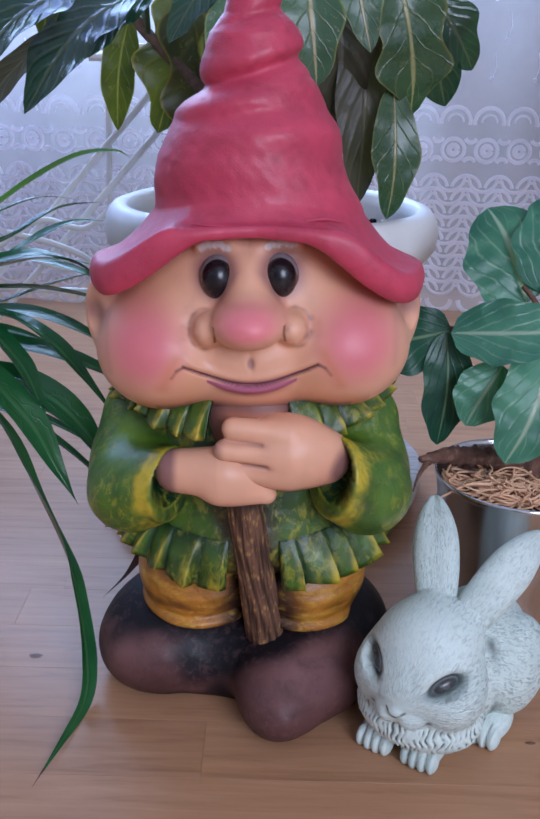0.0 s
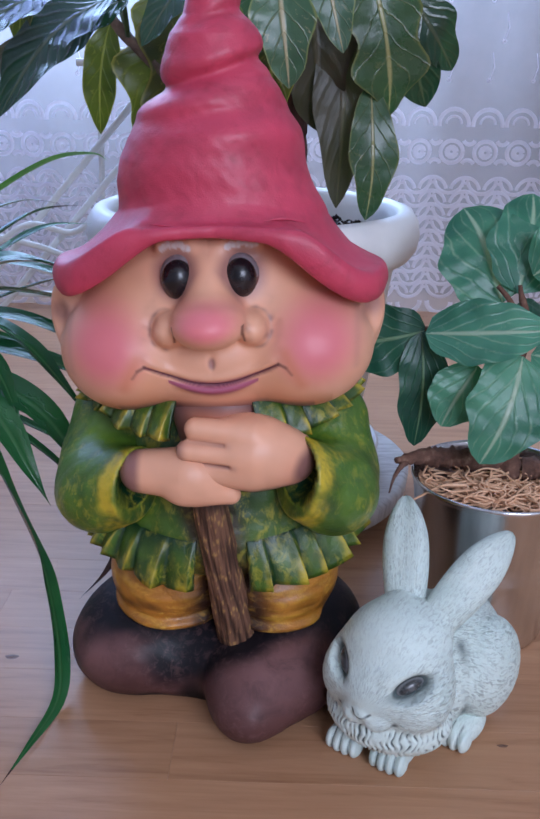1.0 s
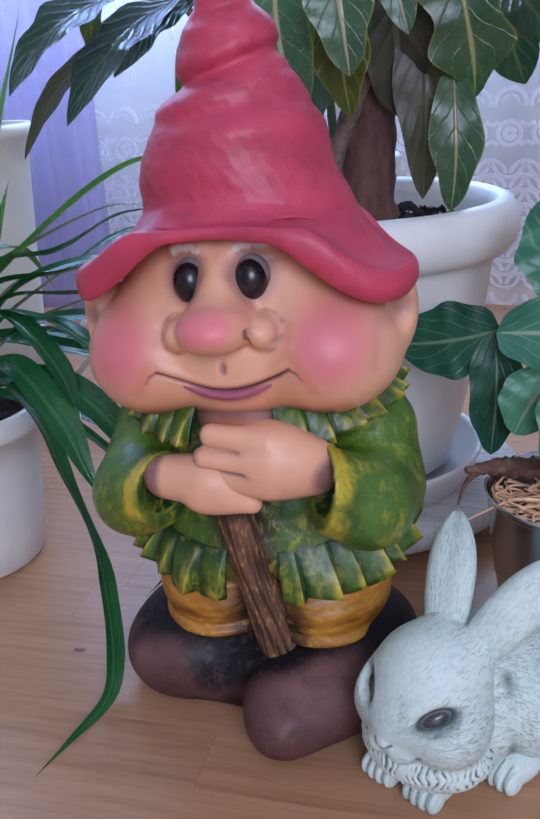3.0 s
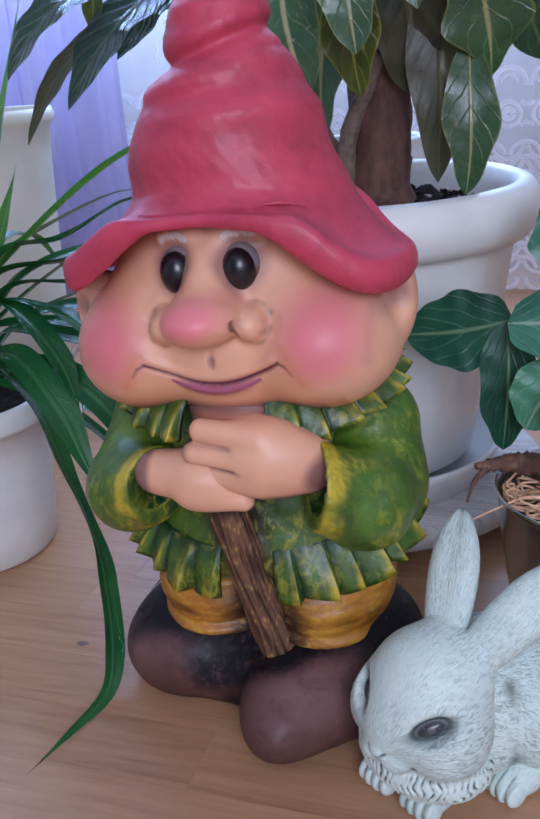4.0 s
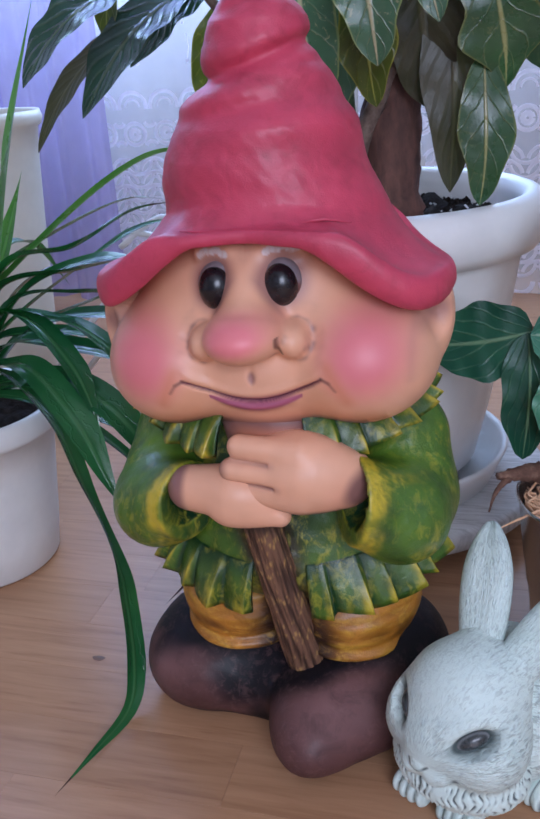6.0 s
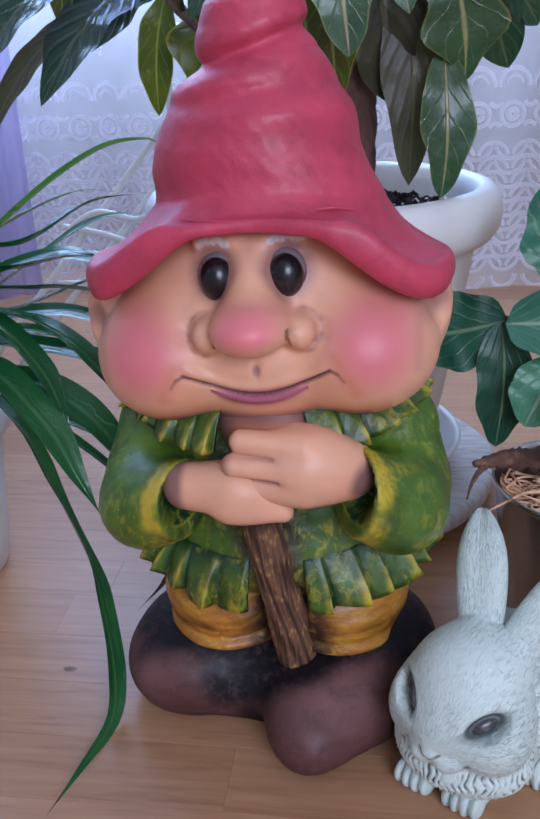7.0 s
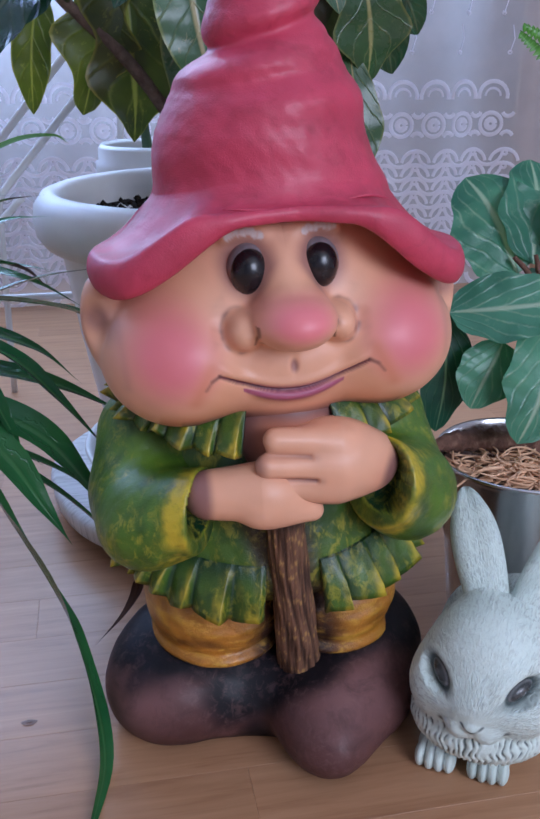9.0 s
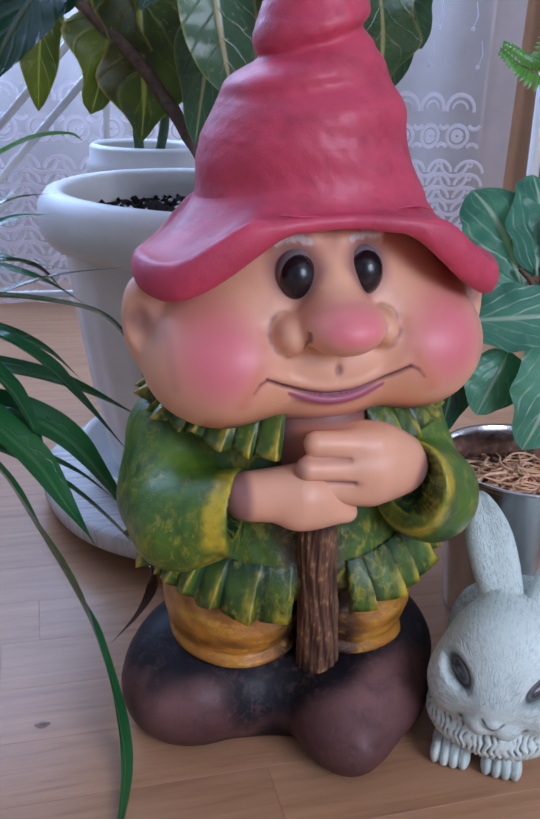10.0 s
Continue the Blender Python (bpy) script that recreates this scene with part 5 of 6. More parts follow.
def leaf(name, base, tip, width, face, mat, parent, sag=0.02, lobes=0.0, shape=0.9, cup=0.15, n=18, label="", seed=0, full=0.72):
    """One leaf blade from base to tip. face: roughly where its upper side looks; sag: bow of its length; lobes: waviness of its rim."""
    rng = np.random.RandomState(seed + int(1000 * abs(base[0])) + int(700 * abs(tip[2])))
    a, b = np.array(base, float), np.array(tip, float)
    d = b - a
    length = np.linalg.norm(d)
    d /= length
    fn = np.array(face, float)
    fn -= d * fn.dot(d)
    fn /= np.linalg.norm(fn)
    sw = np.cross(d, fn)
    m = 9
    ph = rng.uniform(0, 6.28, 4)
    pts, uvs = [], []
    for i in range(n):
        s = i / (n - 1)
        w = width / 2 * math.sin(math.pi * min(1.0, s ** shape)) ** full if 0 < s < 1 else 0.0006
        w *= 1 + lobes * math.sin(2 * math.pi * 2.2 * s + ph[0])
        mid = a + d * length * s + fn * sag * math.sin(math.pi * s) + sw * 0.04 * length * math.sin(math.pi * s + ph[1])
        for k in range(m):
            u = 2 * k / (m - 1) - 1
            rim = lobes * 0.12 * width * math.sin(9 * s + ph[2] + (2 if u > 0 else 0)) * u * u
            lift = cup * w * (abs(u) ** 1.3) + rim + 0.05 * w * math.sin(26 * s + 2 * abs(u)) * abs(u)
            pts.append(mid + sw * w * u * (1 + 0.05 * math.sin(17 * s + ph[3])) + fn * lift)
            uvs.append((0.5 + 0.5 * u, s))
    o = mesh_object(name, np.array(pts) - a, grid_faces(m, n), mat, True, None, uvs)
    o.location = a
    return under(o, parent, label)


def part_of(name, vf, mat, parent, label="", smooth=True):
    v, f = vf
    c = np.mean(np.array(v), axis=0)
    o = mesh_object(name, np.array(v) - c, f, mat, smooth)
    o.location = c
    return under(o, parent, label)


def fluted(n, depth):
    return lambda a, z: depth * (abs(math.sin(n * a / 2)) ** 0.6 - 0.5)


def soil_bed(cx, cy, r, z, seed, rough=0.008):
    rng = np.random.RandomState(seed)
    ph = rng.uniform(0, 6.28, 6)
    v, f = [], []
    rings, seg = 22, 56
    for j in range(rings):
        q = r * (j / (rings - 1))
        for i in range(seg):
            a = 2 * math.pi * i / seg
            x, y = q * math.cos(a), q * math.sin(a)
            h = rough * (math.sin(70 * x + ph[0]) * math.sin(64 * y + ph[1]) + 0.6 * math.sin(150 * x + 90 * y + ph[2])) + 0.5 * rough * rng.uniform(-1, 1)
            v.append((cx + x, cy + y, z + h * (1 - (j / rings) ** 6)))
    return v, grid_faces(seg, rings, True)


# large fluted pot with the croton
PX, PY = 0.028, 1.14
croton = thing("potted_croton", (PX, PY, 0.075), "large croton plant in a fluted white plastic pot", "potted plant")
prof = [(0.004, 0.078), (0.128, 0.078), (0.135, 0.084), (0.150, 0.16), (0.166, 0.25), (0.180, 0.335), (0.184, 0.352)]
part_of("pot", lathe(prof, 144, (PX, PY), lambda a, z: 0.012 * (math.cos(24 * a) > 0.2) * min(1, max(0, (z - 0.09) / 0.02)) * min(1, max(0, (0.335 - z) / 0.02))), M_POT, croton, "white plastic pot with shallow flutes")
rim = [(0.182, 0.352), (0.200, 0.356), (0.2085, 0.368), (0.211, 0.384), (0.2085, 0.400), (0.200, 0.412), (0.189, 0.416), (0.180, 0.410), (0.177, 0.395), (0.174, 0.345)]
part_of("rim", lathe(rim, 96, (PX, PY)), M_POT, croton, "rolled white plastic rim")
part_of("soil", soil_bed(PX, PY, 0.1745, 0.378, 4, 0.009), M_SOIL, croton, "dark crumbly potting soil")
for k, (x, y, s) in enumerate(((0.13, 1.05, 0.020), (0.10, 1.03, 0.014), (-0.08, 1.06, 0.022), (-0.11, 1.10, 0.014), (0.15, 1.10, 0.012))):
    pv, pf = star(lambda p: ell(p, (x, y, 0.384), (s, s * 0.7, s * 0.4), 30 * k), (x, y, 0.384), 18, 12, 0.05)
    part_of("pebble", (pv, pf), M_TWIG, croton)


def grit(cx, cy, r, z, count, seed, size):
    """Pale specks and dark crumbs lying on the soil."""
    rng = np.random.RandomState(seed)
    v, f = [], []
    for _ in range(count):
        q, t, h = r * math.sqrt(rng.uniform(0, 1)), rng.uniform(0, 6.28), size * rng.uniform(0.4, 1.4)
        c = np.array((cx + q * math.cos(t), cy + q * math.sin(t), z + 0.4 * h))
        pts = [c + h * np.array(p) * rng.uniform(0.6, 1.3, 3) for p in ((1, 0, 0), (-1, 0, 0), (0, 1, 0), (0, -1, 0), (0, 0, 0.9), (0, 0, -0.9))]
        f += [tuple(i + len(v) for i in p) for p in ((0, 2, 4), (2, 1, 4), (1, 3, 4), (3, 0, 4), (2, 0, 5), (1, 2, 5), (3, 1, 5), (0, 3, 5))]
        v += pts
    return v, f


tagged(part_of("grit", grit(PX, PY, 0.165, 0.381, 160, 8, 0.0032), M_SLAB, croton, "pale grit on the soil", False), kind="stuff")
tagged(part_of("soil_crumb", grit(PX, PY, 0.165, 0.381, 420, 9, 0.0036), M_SOIL, croton, "dark crumbs of soil", False), kind="stuff")
part_of("trunk", tube([(0.052, 1.125, 0.36), (0.056, 1.13, 0.42), (0.060, 1.135, 0.52), (0.068, 1.13, 0.62), (0.06, 1.13, 0.74)], [0.047, 0.036, 0.032, 0.027, 0.018], 40, 22, 0.05, 2), M_BARK, croton, "thick rough brown trunk")
part_of("branch", tube([(0.022, 1.10, 0.40), (0.027, 1.10, 0.465), (0.059, 1.10, 0.545), (0.080, 1.10, 0.62), (0.10, 1.09, 0.70)], [0.013, 0.010, 0.010, 0.008, 0.006], 26, 10, 0.08, 5), M_TWIG, croton)
part_of("branch", tube([(0.02, 1.13, 0.42), (-0.005, 1.14, 0.465), (-0.062, 1.145, 0.545), (-0.126, 1.15, 0.606), (-0.17, 1.13, 0.66)], [0.009, 0.008, 0.0075, 0.007, 0.004], 26, 10, 0.08, 6), M_TWIG, croton)
LEAVES = (
    # base, tip, width, face, material, sag, lobes
    ((0.158, 1.05, 0.680), (0.180, 1.07, 0.525), 0.084, (0.1, -1, 0.2), M_CROTON_DEEP, 0.015, 0.20),
    ((0.168, 1.065, 0.560), (0.157, 1.044, 0.412), 0.056, (0.15, -1, 0.2), M_CROTON_DEEP, 0.012, 0.10),
    ((0.110, 1.10, 0.68), (0.132, 1.08, 0.420), 0.068, (0.05, -1, 0.1), M_CROTON_BROWN, 0.012, 0.04),
    ((0.080, 1.09, 0.68), (0.118, 1.10, 0.505), 0.085, (0.0, -1, 0.1), M_CROTON_BROWN, 0.02, 0.1),
    ((0.063, 0.97, 0.680), (0.066, 0.952, 0.556), 0.062, (0.05, -1, 0.15), M_CROTON, 0.012, 0.06),
    ((0.105, 0.99, 0.690), (0.123, 0.97, 0.590), 0.044, (0.1, -1, 0.15), M_CROTON, 0.008, 0.03),
    ((-0.010, 1.01, 0.66), (0.008, 1.00, 0.518), 0.075, (-0.1, -1, 0.2), M_CROTON, 0.012, 0.08),
    ((0.045, 1.03, 0.66), (0.060, 1.04, 0.515), 0.060, (0.1, -1, 0.15), M_CROTON_YELLOW, 0.01, 0.05),
    ((0.185, 1.12, 0.680), (0.238, 1.145, 0.535), 0.074, (0.1, -1, 0.2), M_CROTON_DARK, 0.020, 0.20),
    ((0.20, 1.11, 0.67), (0.262, 1.14, 0.575), 0.056, (0.0, -1, 0.3), M_CROTON_DARK, 0.018, 0.2),
    ((-0.112, 1.02, 0.642), (-0.225, 0.930, 0.526), 0.074, (-0.1, -0.6, 0.8), M_CROTON_DARK, 0.018, 0.07),
    ((-0.10, 1.03, 0.640), (-0.192, 0.99, 0.570), 0.058, (-0.1, -0.7, 0.7), M_CROTON_DARK, 0.014, 0.08),
    ((-0.15, 0.96, 0.650), (-0.255, 0.885, 0.555), 0.074, (-0.2, -0.6, 0.75), M_CROTON_DARK, 0.02, 0.08),
    ((-0.185, 0.985, 0.615), (-0.286, 0.95, 0.488), 0.036, (-0.5, -0.8, 0.2), M_CROTON_BROWN, 0.012, 0.05),
    ((-0.19, 1.0, 0.665), (-0.215, 0.99, 0.590), 0.034, (-0.3, -0.9, 0.2), M_CROTON_YELLOW, 0.01, 0.08),
    ((-0.150, 1.19, 0.632), (-0.176, 1.19, 0.493), 0.046, (0, -1, 0.15), M_CROTON_YELLOW, 0.010, 0.05),
    ((-0.080, 1.17, 0.660), (-0.122, 1.155, 0.494), 0.080, (0.0, -1, 0.1), M_CROTON_YELLOW, 0.012, 0.26),
    ((-0.060, 1.17, 0.660), (-0.070, 1.15, 0.464), 0.100, (0.0, -1, 0.1), M_CROTON_YELLOW, 0.014, 0.28),
    ((-0.020, 1.18, 0.640), (-0.028, 1.20, 0.555), 0.050, (0.0, -1, 0.2), M_CROTON_DARK, 0.010, 0.12),
    ((0.045, 1.10, 0.660), (-0.012, 1.12, 0.468), 0.070, (-0.35, -0.9, 0.15), M_CROTON, 0.018, 0.07),
    ((-0.02, 1.05, 0.665), (-0.085, 0.98, 0.595), 0.045, (-0.1, -0.7, 0.6), M_CROTON_DARK, 0.012, 0.06),
    ((0.0, 1.1, 0.72), (-0.05, 0.98, 0.655), 0.06, (0, -0.5, 0.8), M_CROTON, 0.02, 0.06),
    ((0.09, 1.1, 0.74), (0.16, 0.99, 0.665), 0.07, (0.1, -0.5, 0.8), M_CROTON, 0.02, 0.06),
    ((0.05, 1.15, 0.74), (0.02, 1.28, 0.66), 0.07, (0, 0.5, 0.8), M_CROTON, 0.02, 0.06),
    ((0.06, 1.14, 0.75), (0.21, 1.22, 0.68), 0.07, (0.3, 0.3, 0.9), M_CROTON, 0.02, 0.06),
    ((0.03, 1.14, 0.75), (-0.10, 1.22, 0.69), 0.07, (-0.3, 0.2, 0.9), M_CROTON_DARK, 0.02, 0.06),
)
for k, (a, b, w, fc, mt, sg, lb) in enumerate(LEAVES):
    leaf("leaf", a, b, w, fc, mt, croton, sg, lb, 0.9, 0.16, 22, "", k)
# leaf stalks from the crown
for a, b in (((0.06, 1.13, 0.70), (0.140, 1.04, 0.665)), ((0.09, 1.1, 0.69), (0.185, 1.12, 0.680)), ((-0.126, 1.15, 0.606), (-0.112, 1.02, 0.642)), ((-0.126, 1.15, 0.606), (-0.150, 1.19, 0.632)),
             ((-0.05, 1.146, 0.53), (-0.060, 1.17, 0.660)), ((0.06, 1.13, 0.70), (0.063, 0.97, 0.680)), ((0.05, 1.13, 0.70), (-0.010, 1.01, 0.66))):
    mid = ((a[0] + b[0]) / 2, (a[1] + b[1]) / 2, (a[2] + b[2]) / 2 + 0.02)
    part_of("leaf_stalk", tube([a, mid, b], [0.0035, 0.003, 0.0025], 10, 7), M_STEM, croton)

saucer = [(0.004, 0.053), (0.150, 0.053), (0.158, 0.056), (0.172, 0.088), (0.176, 0.097), (0.172, 0.100), (0.166, 0.094), (0.154, 0.064), (0.004, 0.062)]
sc = thing("pot_saucer", (PX, PY, 0.053), "white plastic saucer under the big plant pot", "saucer")
part_of("dish", lathe(saucer, 96, (PX, PY)), M_POT, sc)

# whitewashed round plant stand on short feet
stand = thing("plant_stand", (PX, PY + 0.02, 0), "round whitewashed wooden plant stand with sawn grain", "plant stand")
slab = [(0.004, 0.022), (0.212, 0.022), (0.222, 0.026), (0.224, 0.046), (0.218, 0.052), (0.004, 0.052)]
part_of("slab", lathe(slab, 96, (PX, PY + 0.02), lambda a, z: 0.012 * math.sin(3 * a + 0.5) + 0.006 * math.sin(7 * a)), M_SLAB, stand)
for a in (45, 135, 225, 315):
    x, y = PX + 0.14 * math.cos(radians(a)), PY + 0.02 + 0.14 * math.sin(radians(a))
    part_of("foot", lathe([(0.003, 0.0), (0.024, 0.0), (0.026, 0.004), (0.026, 0.0225), (0.003, 0.0225)], 20, (x, y)), M_SLAB, stand)

# zinc bucket with the silk plant
BX, BY = 0.299, 0.850
silk = thing("silk_plant", (BX, BY, 0), "artificial broad-leaved plant in a shiny metal bucket", "potted plant")
prof = [(0.004, 0.003), (0.060, 0.003), (0.0635, 0.0), (0.0655, 0.004), (0.066, 0.010), (0.071, 0.055), (0.0745, 0.085), (0.0762, 0.090), (0.0758, 0.096), (0.0775, 0.101), (0.0775, 0.107), (0.0795, 0.112), (0.0865, 0.172),
        (0.0885, 0.176), (0.0895, 0.179), (0.0885, 0.182), (0.0868, 0.180), (0.0855, 0.170), (0.078, 0.11)]
part_of("bucket", lathe(prof, 96, (BX, BY)), M_STEEL, silk, "galvanised metal bucket with pressed rings")
part_of("soil", soil_bed(BX, BY, 0.083, 0.158, 9, 0.006), M_ROOT, silk, "brown bark mulch")


def fibre_nest():
    rng = np.random.RandomState(17)
    v, f = [], []
    for k in range(240):
        r, a = 0.078 * math.sqrt(rng.uniform(0.02, 1)), rng.uniform(3.3, 6.1)
        c = np.array((BX + r * math.cos(a), BY + 0.01 + r * math.sin(a) * 0.9, 0.165 + rng.uniform(0, 0.014)))
        q = rng.uniform(0, 6.28)
        n = rng.uniform(0.012, 0.03)
        pts, dirn = [c], q
        for _ in range(4):
            dirn += rng.uniform(-1.7, 1.7)
            step = np.array((math.cos(dirn), math.sin(dirn), rng.uniform(-0.25, 0.25))) * n * 0.6
            nxt = pts[-1] + step
            off = nxt[:2] - np.array((BX, BY))
            if np.linalg.norm(off) > 0.080:
                nxt[:2] = np.array((BX, BY)) + off / np.linalg.norm(off) * 0.080
            nxt[2] = min(max(nxt[2], 0.163), 0.187)
            pts.append(nxt)
        tv, tf = tube(pts, [0.0008, 0.0013, 0.0008], 14, 5, 0.0, k)
        f += [tuple(i + len(v) for i in s) for s in tf]
        v += list(tv)
    return v, f


tagged(part_of("coir_fibre", fibre_nest(), M_FIBRE, silk, "curled tan coir fibre"), kind="stuff")
part_of("stem", tube([(0.318, 0.868, 0.155), (0.312, 0.866, 0.20), (0.306, 0.870, 0.25), (0.318, 0.885, 0.33), (0.312, 0.898, 0.372)], [0.019, 0.011, 0.008, 0.006, 0.002], 34, 12, 0.1, 3), M_ROOT, silk, "dark knotted artificial stem")
part_of("root", tube([(0.318, 0.868, 0.178), (0.285, 0.872, 0.186), (0.250, 0.874, 0.188), (0.220, 0.866, 0.190), (0.192, 0.852, 0.192)], [0.016, 0.013, 0.010, 0.0085, 0.003], 40, 12, 0.16, 4), M_ROOT, silk, "rough brown root over the rim")
part_of("root", tube([(0.205, 0.858, 0.190), (0.196, 0.846, 0.186), (0.190, 0.842, 0.176), (0.186, 0.840, 0.160)], [0.004, 0.0028, 0.0018, 0.0008], 20, 7, 0.1, 5), M_ROOT, silk)
part_of("root", tube([(0.262, 0.822, 0.180), (0.238, 0.818, 0.181), (0.214, 0.812, 0.171), (0.192, 0.806, 0.160)], [0.0018, 0.0016, 0.0012, 0.0006], 20, 6, 0.1, 6), M_FIBRE, silk)
part_of("root", tube([(0.33, 0.868, 0.178), (0.352, 0.862, 0.180), (0.366, 0.850, 0.176)], [0.014, 0.010, 0.005], 16, 10, 0.14, 7), M_ROOT, silk)
for a, b in (((0.308, 0.872, 0.27), (0.245, 0.872, 0.285)), ((0.312, 0.88, 0.31), (0.218, 0.893, 0.325)), ((0.315, 0.885, 0.33), (0.29, 0.90, 0.37)), ((0.306, 0.87, 0.26), (0.302, 0.845, 0.275))):
    mid = ((a[0] + b[0]) / 2, (a[1] + b[1]) / 2, (a[2] + b[2]) / 2 + 0.006)
    part_of("leaf_stalk", tube([a, mid, b], [0.004, 0.003, 0.0025], 10, 7), M_ROOT, silk)
SILK = (
    ((0.220, 0.893, 0.324), (0.118, 0.915, 0.298), 0.074, (0.1, -0.9, 0.35), M_SILK_DARK, 0.004, 0.03),
    ((0.212, 0.890, 0.322), (0.217, 0.884, 0.196), 0.052, (-0.1, -1, 0.1), M_SILK_DARK, 0.010, 0.03),
    ((0.216, 0.875, 0.326), (0.335, 0.845, 0.338), 0.072, (-0.05, -0.75, 0.65), M_SILK, 0.008, 0.02),
    ((0.300, 0.905, 0.352), (0.258, 0.965, 0.438), 0.105, (-0.05, -0.9, 0.4), M_SILK, 0.010, 0.03),
    ((0.318, 0.905, 0.36), (0.33, 0.975, 0.455), 0.09, (0.15, -0.9, 0.4), M_SILK, 0.010, 0.03),
    ((0.268, 0.865, 0.296), (0.238, 0.850, 0.232), 0.062, (-0.2, -0.95, 0.2), M_SILK, 0.006, 0.03),
    ((0.312, 0.850, 0.310), (0.270, 0.815, 0.208), 0.085, (0.0, -0.95, 0.3), M_SILK, 0.010, 0.03),
    ((0.325, 0.87, 0.31), (0.412, 0.845, 0.285), 0.075, (0.2, -0.8, 0.55), M_SILK, 0.01, 0.03),
    ((0.315, 0.89, 0.32), (0.375, 0.955, 0.325), 0.07, (0.2, -0.3, 0.9), M_SILK_DARK, 0.01, 0.03),
    ((0.30, 0.885, 0.315), (0.262, 0.935, 0.300), 0.06, (-0.1, -0.6, 0.8), M_SILK_DARK, 0.008, 0.03),
    ((0.325, 0.895, 0.38), (0.395, 0.90, 0.425), 0.075, (0.2, -0.8, 0.5), M_SILK, 0.01, 0.03),
)
for k, (a, b, w, fc, mt, sg, lb) in enumerate(SILK):
    leaf("leaf", a, b, w, fc, mt, silk, sg, lb, 0.80, 0.10, 22, "", 40 + k, 0.60)

# strap-leaved plant in a white pot
SX, SY = -0.437, 0.925
strap = thing("strap_leaf_plant", (SX, SY, 0), "arching strap-leaved plant in a plain white pot", "potted plant")
prof = [(0.004, 0.0), (0.088, 0.0), (0.092, 0.004), (0.098, 0.05), (0.106, 0.13), (0.111, 0.178), (0.120, 0.180), (0.123, 0.186), (0.123, 0.206), (0.119, 0.211), (0.112, 0.208), (0.108, 0.195), (0.104, 0.16)]
part_of("pot", lathe(prof, 96, (SX, SY)), M_POT, strap, "plain white plastic pot")
part_of("soil", soil_bed(SX, SY, 0.105, 0.185, 12, 0.006), M_SOIL, strap)


def blade(points, width, mat, parent, dry=0.0, twist=0.0, seed=0):
    """A long folded strap leaf along a path; its end may be dry."""
    n, m = 46, 5
    path = smooth_path(points, n)
    tang = np.gradient(path, axis=0)
    tang /= np.linalg.norm(tang, axis=1)[:, None] + 1e-9
    pts, uvs = [], []
    for i in range(n):
        s = i / (n - 1)
        flat = np.cross(tang[i], (0, 0, 1.0))
        if np.linalg.norm(flat) < 0.15:
            flat = np.array((0.8, -0.6, 0))
        flat /= np.linalg.norm(flat)
        nrm = np.cross(flat, tang[i])
        a = twist * math.sin(2.4 * s + seed)
        side = flat * math.cos(a) + nrm * math.sin(a)
        up = np.cross(side, tang[i])
        w = 1.55 * width / 2 * min(1.0, 0.45 + 1.5 * s) * max(0.03, (1 - s ** 5))
        w *= 1 if s < 0.7 else max(0.04, 1 - (s - 0.7) / 0.3 * 0.85)
        for k in range(m):
            u = 2 * k / (m - 1) - 1
            pts.append(path[i] + side * w * u + up * (0.28 * w * abs(u)))
            uvs.append((0.5 + 0.5 * u, s))
    fs = grid_faces(m, n)
    slots = [0 if (q // (m - 1)) / (n - 1) < 1 - dry else 1 for q in range(len(fs))]
    a = np.array(pts[m // 2])
    o = mesh_object("leaf", np.array(pts) - a, fs, [mat, M_STRAP_DRY], True, None, uvs, slots)
    o.location = a
    return under(o, parent)


